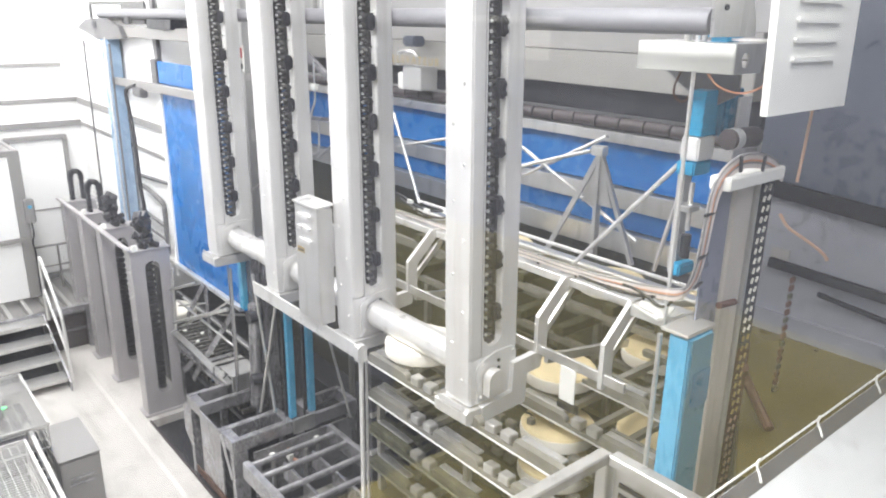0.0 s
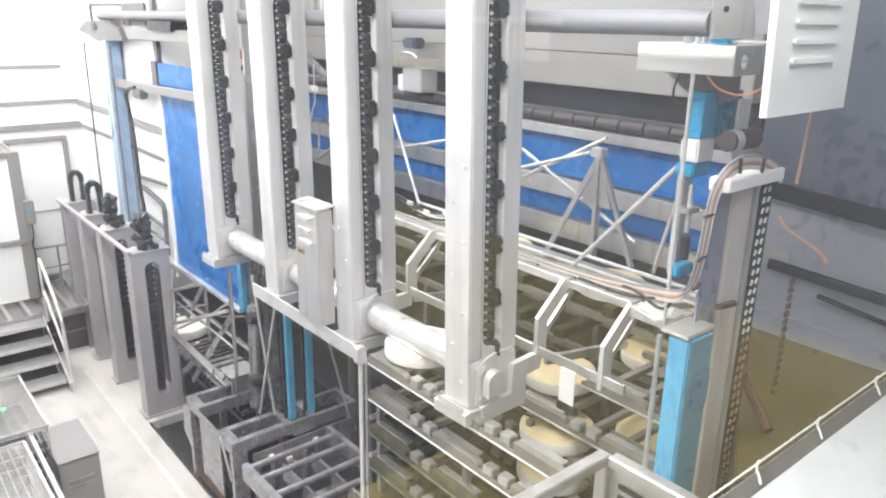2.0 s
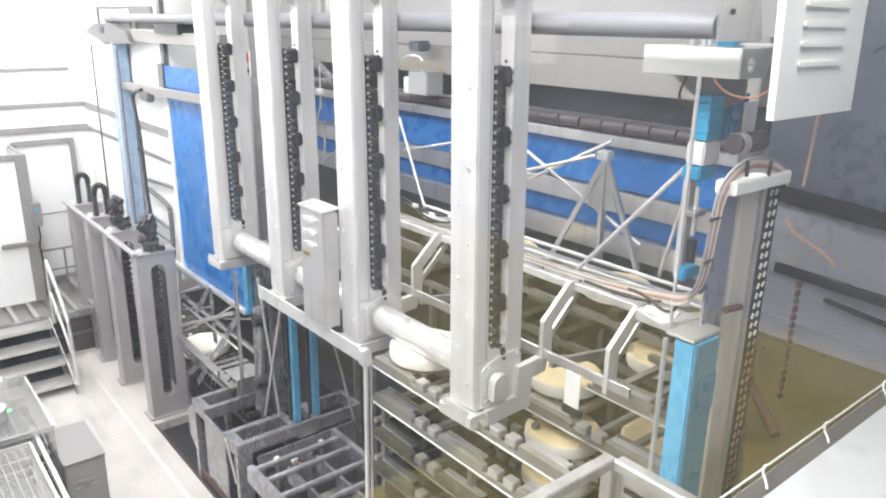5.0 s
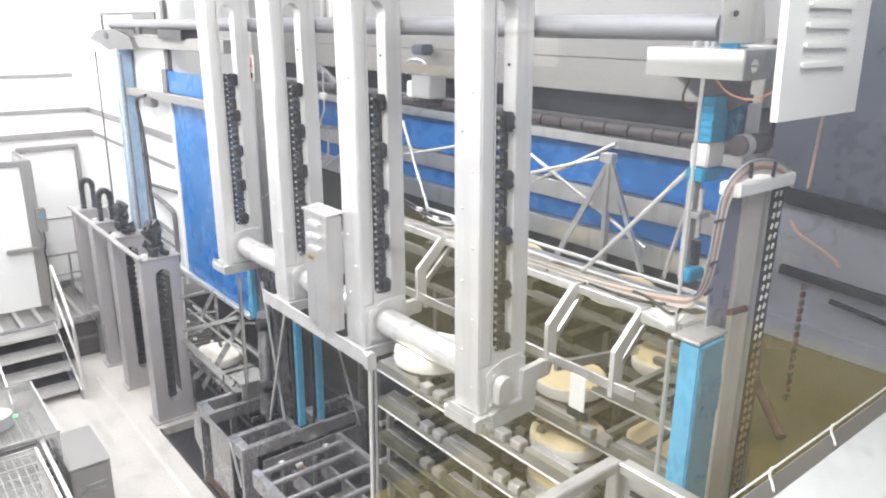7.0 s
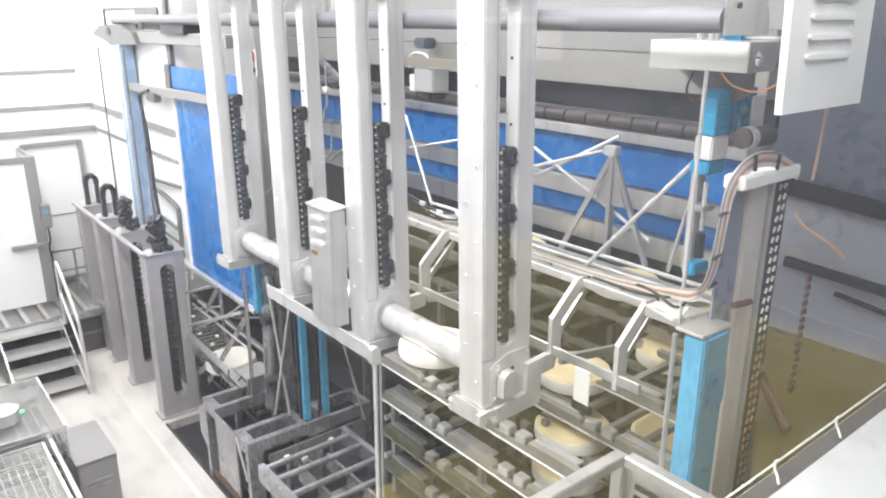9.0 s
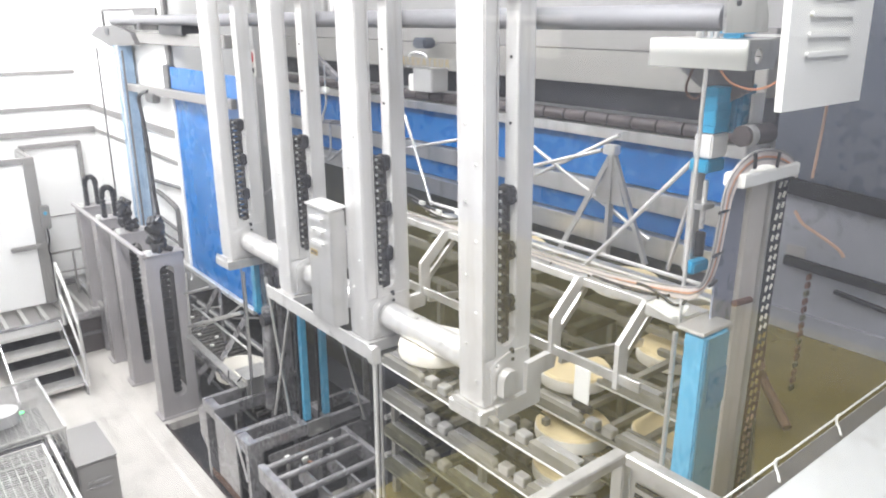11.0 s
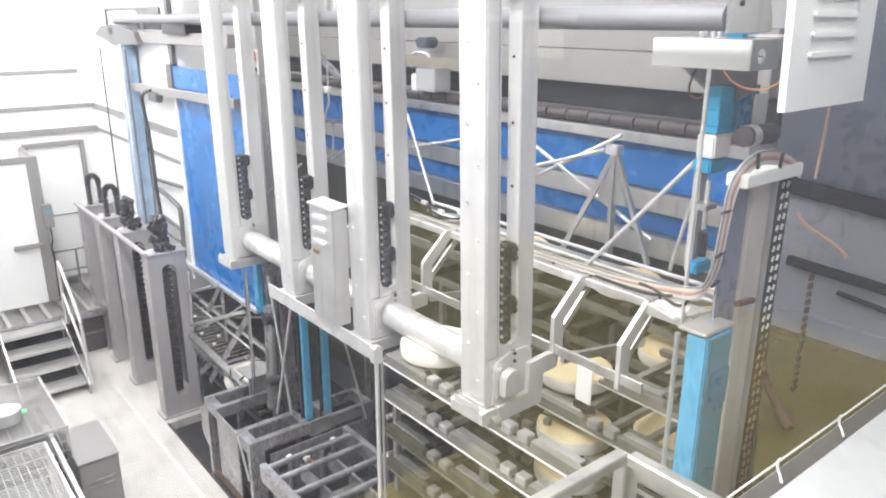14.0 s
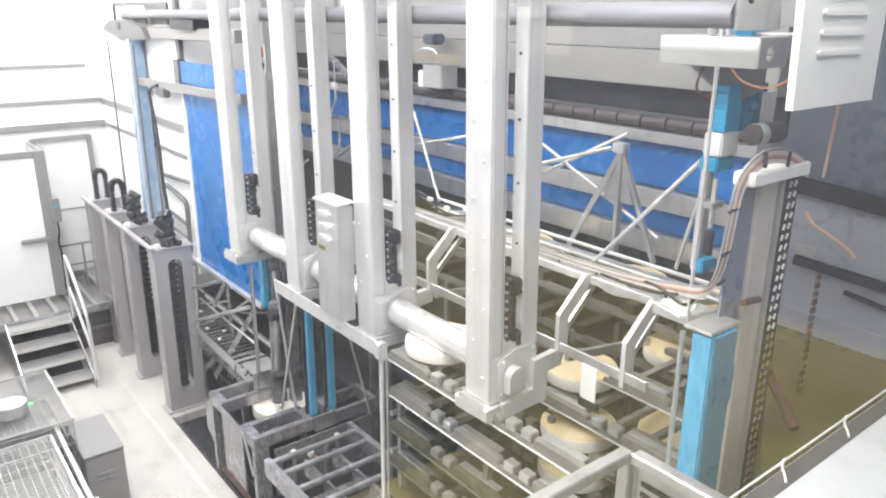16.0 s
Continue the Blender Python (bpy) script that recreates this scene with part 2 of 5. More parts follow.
def solid(name, bm, material, at=(0, 0, 0), smooth=False):
    bmesh.ops.recalc_face_normals(bm, faces=bm.faces)
    bmesh.ops.translate(bm, verts=bm.verts, vec=-Vector(at))
    me = bpy.data.meshes.new(name)
    bm.to_mesh(me)
    bm.free()
    me.materials.append(material)
    if smooth:
        for p in me.polygons:
            p.use_smooth = True
        me.set_sharp_from_angle(angle=radians(38))
    return me


def part(name, bm, material, parent, label="", smooth=False):
    ob = new(name, solid(name, bm, material, ORIGIN[parent], smooth))
    ob.parent = parent
    ORIGIN[ob] = ORIGIN[parent]
    return tagged(ob, label)


def setting(name, bm, material, label, smooth=False, category=""):
    ob = new(name, solid(name, bm, material, (0, 0, 0), smooth))
    ORIGIN[ob] = Vector((0, 0, 0))
    return tagged(ob, label, category or name.split("_")[0], "", "structure")


def box(x0, x1, y0, y1, z0, z1, bevel=0.0, bm=None):
    bm = bm or bmesh.new()
    m = Matrix.Translation(((x0 + x1) / 2, (y0 + y1) / 2, (z0 + z1) / 2)) @ Matrix.Diagonal((abs(x1 - x0), abs(y1 - y0), abs(z1 - z0), 1))
    made = bmesh.ops.create_cube(bm, size=1, matrix=m)
    if bevel:
        edges = list({e for v in made["verts"] for e in v.link_edges})
        bmesh.ops.bevel(bm, geom=edges, offset=bevel, segments=2, affect="EDGES", clamp_overlap=True)
    return bm


def bar(p, q, w, h, bevel=0.0, bm=None, up=(0, 0, 1)):
    """A straight bar of section w (across) by h (towards up) from p to q."""
    bm = bm or bmesh.new()
    p, q = Vector(p), Vector(q)
    d = (q - p).normalized()
    u = Vector(up)
    if abs(d.dot(u)) > 0.98:
        u = Vector((0, 1, 0))
    s = d.cross(u).normalized()
    u = s.cross(d)
    m = Matrix.Translation((p + q) / 2) @ Matrix((s, d, u)).transposed().to_4x4() @ Matrix.Diagonal((w, (q - p).length, h, 1))
    made = bmesh.ops.create_cube(bm, size=1, matrix=m)
    if bevel:
        edges = list({e for v in made["verts"] for e in v.link_edges})
        bmesh.ops.bevel(bm, geom=edges, offset=bevel, segments=1, affect="EDGES", clamp_overlap=True)
    return bm


def tube(p, q, r, n=12, bm=None, r2=None):
    bm = bm or bmesh.new()
    p, q = Vector(p), Vector(q)
    turn = (q - p).to_track_quat("Z", "Y").to_matrix().to_4x4()
    bmesh.ops.create_cone(bm, cap_ends=True, segments=n, radius1=r, radius2=r if r2 is None else r2, depth=(q - p).length,
                          matrix=Matrix.Translation((p + q) / 2) @ turn)
    return bm


def cord(points, r, n=6, bm=None):
    """A bent round rod or cable through the points, smoothed."""
    bm = bm or bmesh.new()
    pts = [Vector(p) for p in points]
    for _ in range(2):
        cut = [pts[0]]
        for a, b in zip(pts, pts[1:]):
            cut += [a.lerp(b, 0.25), a.lerp(b, 0.75)]
        pts = cut + [pts[-1]]
    rings = []
    for i, p in enumerate(pts):
        d = (pts[min(i + 1, len(pts) - 1)] - pts[max(i - 1, 0)]).normalized()
        s = d.cross(Vector((0.31, 0.22, 0.92))).normalized()
        u = s.cross(d)
        rings.append([bm.verts.new(p + r * (math.cos(a) * s + math.sin(a) * u)) for a in (k * math.tau / n for k in range(n))])
    for a, b in zip(rings, rings[1:]):
        for k in range(n):
            bm.faces.new((a[k], a[(k + 1) % n], b[(k + 1) % n], b[k]))
    bm.faces.new(rings[0])
    bm.faces.new(rings[-1])
    return bm


def slab(outline, axis, a, b, bm=None, hole=None):
    """A flat plate: an outline in the two other axes, from a to b along the axis; hole: an outline cut through it."""
    bm = bm or bmesh.new()

    def at(p, v):
        return {"x": (v, p[0], p[1]), "y": (p[0], v, p[1]), "z": (p[0], p[1], v)}[axis]

    loops = [outline] + ([hole] if hole else [])
    edges = []
    for loop in loops:
        vs = [bm.verts.new(at(p, a)) for p in loop]
        edges += [bm.edges.new((vs[i], vs[(i + 1) % len(vs)])) for i in range(len(vs))]
    made = bmesh.ops.triangle_fill(bm, use_beauty=True, edges=edges)
    faces = [f for f in made["geom"] if isinstance(f, bmesh.types.BMFace)]
    ext = bmesh.ops.extrude_face_region(bm, geom=faces)
    vec = {"x": (b - a, 0, 0), "y": (0, b - a, 0), "z": (0, 0, b - a)}[axis]
    bmesh.ops.translate(bm, verts=[v for v in ext["geom"] if isinstance(v, bmesh.types.BMVert)], vec=vec)
    return bm


def slot_outline(x0, x1, z0, z1, n=8):
    """A tall slot with round ends."""
    c, r = (x0 + x1) / 2, (x1 - x0) / 2
    low = [(c - r * math.cos(i * math.pi / n), z0 + r - r * math.sin(i * math.pi / n)) for i in range(n + 1)]
    high = [(c + r * math.cos(i * math.pi / n), z1 - r + r * math.sin(i * math.pi / n)) for i in range(n + 1)]
    return low + high


def rounded(x0, x1, z0, z1, r, n=4):
    pts = []
    for cx, cz, a in ((x1 - r, z0 + r, -90), (x1 - r, z1 - r, 0), (x0 + r, z1 - r, 90), (x0 + r, z0 + r, 180)):
        pts += [(cx + r * math.cos(radians(a + 90 * i / n)), cz + r * math.sin(radians(a + 90 * i / n))) for i in range(n + 1)]
    return pts


def studs(places, axis, r, h, bm=None):
    """Bolt heads: short cylinders standing out along an axis."""
    bm = bm or bmesh.new()
    step = {"x": Vector((h, 0, 0)), "y": Vector((0, h, 0)), "z": Vector((0, 0, h))}[axis]
    for p in places:
        tube(Vector(p) - step * 0.3, Vector(p) + step, r, 8, bm)
    return bm


# ---- the hall ----
def hall():
    setting("floor", box(0.12, 2.2, -0.6, 12, -0.2, 0), FLOOR, "cream resin floor with scuffs and stains", category="floor")
    # Shade under the machines is put into this floor's near-black colour.
    setting("floor_pit", box(2.2, 5.6, -0.6, 12, -0.3, -0.1), DARK, "floor under the machines, coloured dark for the shade there", category="floor")
    setting("floor_plinth", box(2.2, 2.76, 7.805, 11.2, -0.15, -0.002), FLOOR, "cream resin strip under the short columns", category="floor")
    setting("trim_kerb", slab([(1.98, 0), (2.02, 0.014), (2.1, 0.018), (2.19, 0.018), (2.2, 0)], "y", 3.5, 9.6), FLOOR, "low cream resin kerb along the pit", category="kerb")
    setting("trim_drain", box(2.201, 2.225, 4.0, 7.8, -0.12, 0.012), ROLLER, "rust-stained steel drain edge", category="drain")
    setting("wall_end", box(0.12, 5.6, 12, 12.2, -0.3, 6.6), WHITE, "white insulated panel wall", category="wall")
    setting("wall_side", box(2.92, 3.05, 8.28, 12, 1.62, 6.6), WHITE, "white insulated panel wall beside the blue sheet", category="wall")
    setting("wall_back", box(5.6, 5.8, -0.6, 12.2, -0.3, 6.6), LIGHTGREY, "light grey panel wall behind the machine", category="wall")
    # Out of view; its grey is chosen to darken near-facing steel.
    setting("wall_near", box(0.12, 5.8, -0.8, -0.6, -0.3, 6.6), SLATE_LIGHT, "unseen near wall, grey to darken what the steel mirrors", category="wall")
    setting("ceiling", box(0, 5.8, -0.8, 12.2, 6.4, 6.6), WHITE, "white panel ceiling", category="ceiling")
    # gallery wall with its window opening
    bm = box(0.05, 0.12, -0.8, -0.35, -0.3, 6.6)
    box(0.05, 0.12, 6.6, 12.2, -0.3, 6.6, bm=bm)
    box(0.05, 0.12, -0.35, 6.6, -0.3, 2.6, bm=bm)
    box(0.05, 0.12, -0.35, 6.6, 5.6, 6.6, bm=bm)
    setting("wall_gallery", bm, WHITE, "white wall of the viewing gallery with a window opening", category="wall")
    # the gallery behind the glass: slate walls over an olive dado, which the window mirrors
    bm = box(-2.2, -2.0, -2.4, 7.4, 2.5, 6.6)
    box(-2.0, 0.05, -2.6, -2.4, 2.5, 6.6, bm=bm)
    box(-2.0, 0.05, 7.4, 7.6, 2.5, 6.6, bm=bm)
    box(-2.2, 0.0, -2.6, 7.6, 6.4, 6.6, bm=bm)
    setting("wall_gallery_room", bm, GALLERY, "slate-grey walls of the viewing gallery", category="wall")
    setting("floor_gallery", box(-2.2, 0.05, -2.6, 2.35, 2.4, 2.5), OLIVE, "olive-brown gallery floor", category="floor")
    # Added black floor, out of view, keeps the mirrored veil off the left.
    setting("floor_corridor", box(-2.2, 0.05, 2.35, 7.6, 2.4, 2.5), JET, "unseen gallery floor, black to end the olive window reflection", category="floor")
    setting("trim_dado", box(-1.996, -1.965, -2.39, 2.94, 2.504, 3.59, 0.004), OLIVE, "olive-brown dado panel along the gallery wall", category="trim")

    # Added pale board and rail, making a bright patch in the window reflection.
    board = thing("notice_board", (-1.99, 2.05, 4.4), "pale board added on the gallery wall to be mirrored in the window", "notice board")
    part("panel", box(-1.998, -1.985, 1.96, 2.15, 4.34, 4.46, 0.003), PAPER, board)
    part("top_rail", box(-1.998, -1.975, 1.9, 2.4, 4.475, 4.5, 0.003), PAPER, board)

    win = thing("window_1", (0.08, 1.0, 2.6), "large fixed gallery window with slightly dusty, hazy glass", "window", kind="structure")
    pane = part("pane", box(0.08, 0.086, -0.3, 6.55, 2.65, 5.55), GLASS, win)
    pane.visible_shadow = False
    part("window_frame", box(0.06, 0.11, -0.34, -0.301, 2.61, 5.59), TRIM, win)
    part("window_frame", box(0.06, 0.11, 6.551, 6.59, 2.61, 5.59), TRIM, win)
    part("window_sill", box(0.055, 0.115, -0.3, 6.55, 2.605, 2.645), WHITE, win)

    def trim(n, x0, x1, y0, y1, z, h):
        setting("trim_" + n, box(x0, x1, y0, y1, z - h / 2, z + h / 2, 0.004), TRIM, "grey joint strip along the white wall", category="trim")

    trim("end_high", 0.12, 2.75, 11.97, 12.0, 3.72, 0.05)
    trim("end_middle", 0.12, 2.92, 11.97, 12.0, 3.215, 0.06)
    trim("end_low", 0.12, 2.92, 11.95, 12.0, 2.87, 0.085)
    trim("side_middle", 2.89, 2.92, 8.3, 11.95, 3.2, 0.085)
    trim("side_low", 2.9, 2.92, 8.3, 11.95, 2.86, 0.05)

    door = thing("door_1", (2.26, 12, 0.64), "closed white door with a grey steel frame", "door", kind="structure")
    part("door_leaf", box(1.92, 2.62, 11.95, 11.99, 0.64, 2.66, 0.006), WHITE, door)
    bm = box(1.86, 1.92, 11.9, 12, 0.64, 2.72, 0.006)
    box(2.62, 2.68, 11.9, 12, 0.64, 2.72, 0.006, bm)
    box(1.92, 2.62, 11.9, 12, 2.66, 2.72, 0.006, bm)
    part("door_frame", bm, TRIM, door)
    part("door_seam", box(1.93, 2.61, 11.935, 11.949, 1.62, 1.635), TRIM, door)

    booth = thing("porch", (1.4, 11.4, 0.64), "white panelled door porch with grey corner posts", "porch", kind="structure")
    part("front_panel", box(0.13, 1.72, 11.0, 11.05, 0.64, 2.66), WHITE, booth)
    part("side_panel", box(1.79, 1.83, 11.05, 11.93, 0.64, 2.66), LIGHTGREY, booth)
    part("corner_post", box(1.72, 1.86, 10.96, 11.05, 0.64, 2.7, 0.008), TRIM, booth)
    part("top_rail", box(0.13, 1.72, 10.97, 11.04, 2.62, 2.7, 0.006), TRIM, booth)
    part("side_rail", box(1.8, 1.86, 11.05, 11.93, 2.63, 2.69, 0.006), TRIM, booth)
    part("push_bar", box(1.4, 1.78, 10.9, 10.96, 1.46, 1.52, 0.01), TRIM, booth, "grey push bar")

    cb = thing("control_box", (1.88, 10.93, 1.9), "small grey-blue control box on the corner post", "switch box")
    part("case", box(1.81, 1.93, 10.86, 10.955, 1.72, 2.05, 0.015), TRIM, cb)
    part("button", tube((1.87, 10.85, 1.95), (1.87, 10.865, 1.95), 0.025), CYAN, cb)
    part("cord", cord([(1.87, 10.9, 1.72), (1.88, 10.9, 1.55), (1.84, 10.9, 1.45), (1.87, 10.92, 1.3), (1.86, 10.95, 0.7)], 0.012), BLACK, cb)


hall()


def ceiling_lights():
    first = None
    # Unseen housings are put at every lamp, the added fill included.
    for x, y, _ in LAMPS:
        if first is None:
            first = thing("ceiling_light", (x, y, CEILING), "long white ceiling light housing, out of view", "light", "ceiling lights")
            part("housing", box(x - 0.3, x + 0.3, y - 1.05, y + 1.05, CEILING - 0.1, CEILING, 0.01), WHITE, first)
        else:
            copy_thing(first, pose(x, y, CEILING))


ceiling_lights()


# ---- stairs, platform, rails ----
def platform():
    p = thing("platform", (1.4, 10.9, 0), "grey steel walkway with open grating bars", "platform")
    part("edge_beam", box(0.5, 2.35, 10.28, 10.33, 0.55, 0.64, 0.004), GREY, p)
    part("edge_beam", box(0.5, 2.35, 11.88, 11.93, 0.55, 0.64, 0.004), GREY, p)
    for i in range(8):
        x = 0.62 + i * 0.24
        part("grating_bar", box(x, x + 0.05, 10.33, 11.88, 0.57, 0.63), STEEL, p)
    part("deck", box(0.5, 2.35, 10.33, 11.88, 0.52, 0.545), TRIM, p)
    part("skirt_panel", box(1.76, 2.33, 10.4, 10.43, 0.0, 0.5), ROLLER, p, "brown panel under the walkway")
    part("skirt_rail", box(1.76, 2.33, 10.37, 10.398, 0.26, 0.3, 0.004), WORN, p)
    for x in (0.6, 1.72, 2.28):
        part("leg", box(x - 0.03, x + 0.03, 10.3, 10.36, 0, 0.55), GREY, p)

    s = thing("staircase", (1.35, 9.75, 0), "short steel staircase with four treads and side stringers", "staircase")
    for k, y in enumerate((9.22, 9.5, 9.76, 10.02)):
        z = 0.16 * (k + 0.2) + 0.1
        part("tread", slab([(y, z - 0.045), (y + 0.012, z - 0.045), (y + 0.012, z - 0.012), (y + 0.25, z - 0.012), (y + 0.25, z), (y, z)], "x", 0.98, 1.7), STEEL, s)
    # Dark slab added behind the treads to give their gaps shade.
    part("underside", slab([(9.42, 0.0), (9.46, 0.0), (10.27, 0.5), (10.27, 0.53)], "x", 1.0, 1.68), DARK, s)
    for x in (0.96, 1.7):
        part("stringer", slab([(9.1, 0.0), (9.3, 0.0), (10.33, 0.5), (10.33, 0.66), (10.2, 0.66), (9.1, 0.12)], "x", x, x + 0.02), GREY, s)

    r = thing("stair_rail", (1.74, 9.7, 0), "bare stainless handrail beside the stairs", "handrail")
    part("rail", cord([(1.74, 9.16, 0.1), (1.74, 9.2, 0.85), (1.74, 9.3, 1.02), (1.74, 10.0, 1.5), (1.74, 10.05, 1.45), (1.74, 10.05, 0.62)], 0.022, 8), BRIGHT, r, smooth=True)
    part("rail", cord([(1.74, 9.18, 0.4), (1.74, 9.3, 0.55), (1.74, 10.05, 1.05)], 0.018, 8), BRIGHT, r, smooth=True)

    g = thing("guard_rail", (2.0, 11.5, 0.64), "thin grey guard rail along the walkway", "handrail")
    part("rail", tube((1.86, 11.2, 1.28), (2.6, 11.2, 1.28), 0.018), TRIM, g)
    part("rail", tube((1.86, 11.2, 0.98), (2.6, 11.2, 0.98), 0.014), TRIM, g)
    for x in (1.9, 2.2, 2.5):
        part("post", tube((x, 11.2, 0.63), (x, 11.2, 1.28), 0.016), TRIM, g)

    # angled guard frame by the blue post
    f = thing("bent_handrail", (2.84, 8.9, 1.6), "grey tubular guard frame beside the blue post", "handrail")
    part("frame", cord([(2.85, 9.3, 2.42), (2.85, 9.05, 2.42), (2.85, 8.55, 2.35), (2.85, 8.47, 2.3), (2.86, 8.55, 1.7)], 0.03, 8), WORN, f)
    part("rail", tube((2.85, 9.3, 2.1), (2.85, 8.5, 2.05), 0.022), WORN, f)
    part("rail", tube((2.85, 9.3, 1.9), (2.85, 8.52, 1.88), 0.018), WORN, f)
    part("rail", tube((2.88, 9.4, 2.52), (2.88, 8.26, 2.6), 0.022), WORN, f)


platform()


# ---- wire baskets and grey box on the floor ----
def baskets():
    def basket(y0, y1, z, x0, x1):
        b = thing("wire_basket", ((x0 + x1) / 2, (y0 + y1) / 2, 0), "stainless wire mesh crate with a half-open lid", "crate", "wire crates")
        for i in range(40):
            y = y0 + (y1 - y0) * i / 39
            part("lid_wire", bar((x0, y, z), (x1, y, z), 0.007, 0.007), STEEL, b)
        for i in range(9):
            x = x0 + (x1 - x0) * i / 8
            part("lid_rib", bar((x, y0, z - 0.01), (x, y1, z - 0.01), 0.008, 0.008), STEEL, b)
        for k in range(6):
            zz = z - 0.04 - k * 0.1
            part("side_wire", bar((x1, y0, zz), (x1, y1, zz), 0.008, 0.008), STEEL, b)
            part("side_wire", bar((x0, y0, zz), (x1, y0, zz), 0.008, 0.008), STEEL, b)
        for i in range(15):
            y = y0 + (y1 - y0) * i / 14
            part("side_wire", bar((x1 + 0.006, y, z), (x1 + 0.006, y, z - 0.6), 0.007, 0.007), STEEL, b)
        part("body", box(x0 + 0.02, x1 - 0.03, y0 + 0.03, y1 - 0.03, 0.0, z - 0.3, 0.01), DARK, b)
        bm = box(x1 - 0.002, x1 + 0.02, y0 - 0.012, y1 + 0.012, z - 0.02, z + 0.01, 0.004)
        box(x0, x1 - 0.002, y0 - 0.014, y0 + 0.004, z - 0.02, z + 0.01, 0.004, bm)
        box(x0, x1 - 0.002, y1 - 0.004, y1 + 0.014, z - 0.02, z + 0.01, 0.004, bm)
        part("rim", bm, STEEL, b)
        return b

    basket(6.75, 7.95, 0.92, 0.32, 1.02)
    basket(5.2, 6.6, 0.9, 0.3, 0.8)
    m = thing("handle_beam", (0.92, 6.2, 0), "long pale steel push bar on posts", "rail")
    part("bar", bar((0.885, 6.95, 0.86), (0.86, 5.3, 0.88), 0.045, 0.045, 0.008), STEEL, m)
    for y in (5.5, 6.9):
        part("post", box(0.87, 0.93, y - 0.03, y + 0.03, 0, 0.84), STEEL, m)
    g = thing("floor_cabinet", (1.2, 6.88, 0), "plain grey sheet-steel cabinet on the floor", "cabinet")
    part("case", box(1.03, 1.37, 6.52, 7.25, 0.02, 0.6, 0.012), TRIM, g)
    part("top", box(1.02, 1.38, 6.51, 7.26, 0.604, 0.62, 0.006), TRIM, g)
    part("louvre", box(1.1, 1.3, 6.508, 6.519, 0.4, 0.42), GREY, g)
    part("louvre", box(1.1, 1.3, 6.508, 6.519, 0.34, 0.36), GREY, g)
    w = thing("work_light", (0.62, 7.3, 0.93), "round grey lamp head with a small green light", "lamp")
    part("head", tube((0.6, 7.15, 0.94), (0.6, 7.15, 1.05), 0.14, 24), LIGHTGREY, w, smooth=True)
    part("stem", tube((0.6, 7.15, 0.92), (0.6, 7.15, 0.95), 0.04), STEEL, w)
    part("indicator", box(0.74, 0.79, 7.24, 7.265, 0.93, 0.945, 0.004), GREEN_LED, w, "small lit green indicator")


baskets()


# ---- lift columns ----
COLUMN_Y = [6.07, 4.945, 3.89, 2.748]
LEAN = -1.3
SHORT_Y = [10.75, 9.93, 9.1, 8.02]


def long_column(y, w=0.105):
    """Hollow lift column: a broad front box, a slotted near plate and a solid foot, built upright at y."""
    c = thing("lift_column", (2.6, y, 2.43), "tall brushed-steel lift column with a long chain slot", "lift column", "tall lift columns")
    near, top = y - w, 5.1
    bm = slab([(2.515, 2.715), (2.775, 2.715), (2.775, top), (2.515, top)], "y", near, near + 0.095, hole=slot_outline(2.524, 2.664, 2.76, 4.62))
    part("slot_plate", bm, COLUMN, c)
    part("front_box", box(2.43, 2.513, near, y + w, 2.715, top, 0.006), COLUMN, c)
    part("foot_box", box(2.43, 2.775, near, y + w, 2.43, 2.712, 0.006), COLUMN, c)
    part("cover_plate", box(2.424, 2.429, near + 0.006, y + w - 0.006, 2.47, top - 0.01, 0.002), COLUMN, c, "bright bolted cover plate")
    for k in range(10):
        part("bolt", studs([(2.422, y - 0.045 + 0.08 * (k % 2), 2.58 + k * 0.2)], "x", 0.009, -0.009), BRIGHT, c)
    # Lighter plate than the column, painting the light on this inner face.
    part("slot_liner", box(2.657, 2.662, near + 0.004, near + 0.091, 2.85, 4.52), PLATE, c, "inner slot wall, its lit brightness put into the colour")
    for k in range(5):
        part("bolt", studs([(2.655, near + 0.05, 2.98 + k * 0.33)], "x", 0.008, -0.005), DARK, c)
    part("head_cap", box(2.4, 2.8, near - 0.02, y + w + 0.02, top + 0.004, top + 0.03, 0.004), COLUMN, c)
    part("bearing_plate", slab([(2.47, 2.445), (2.765, 2.445), (2.765, 2.7), (2.74, 2.725), (2.6, 2.725), (2.5, 2.69), (2.47, 2.66)], "y", near - 0.014, near - 0.002), COLUMN, c)
    for dx, dz in ((-0.1, -0.12), (0.13, -0.12), (-0.085, 0.07), (0.14, 0.1)):
        part("bolt", studs([(2.6 + dx, near - 0.014, 2.6 + dz)], "y", 0.011, -0.01), BRIGHT, c)
    part("foot_plate", slab(rounded(2.375, 2.8, 2.35, 2.426, 0.012), "y", near - 0.03, y + w + 0.03), BRIGHT, c)
    part("foot_lip", slab([(2.375, 2.427), (2.387, 2.427), (2.387, 2.452), (2.375, 2.462)], "y", near, y + w), COLUMN, c)
    return c


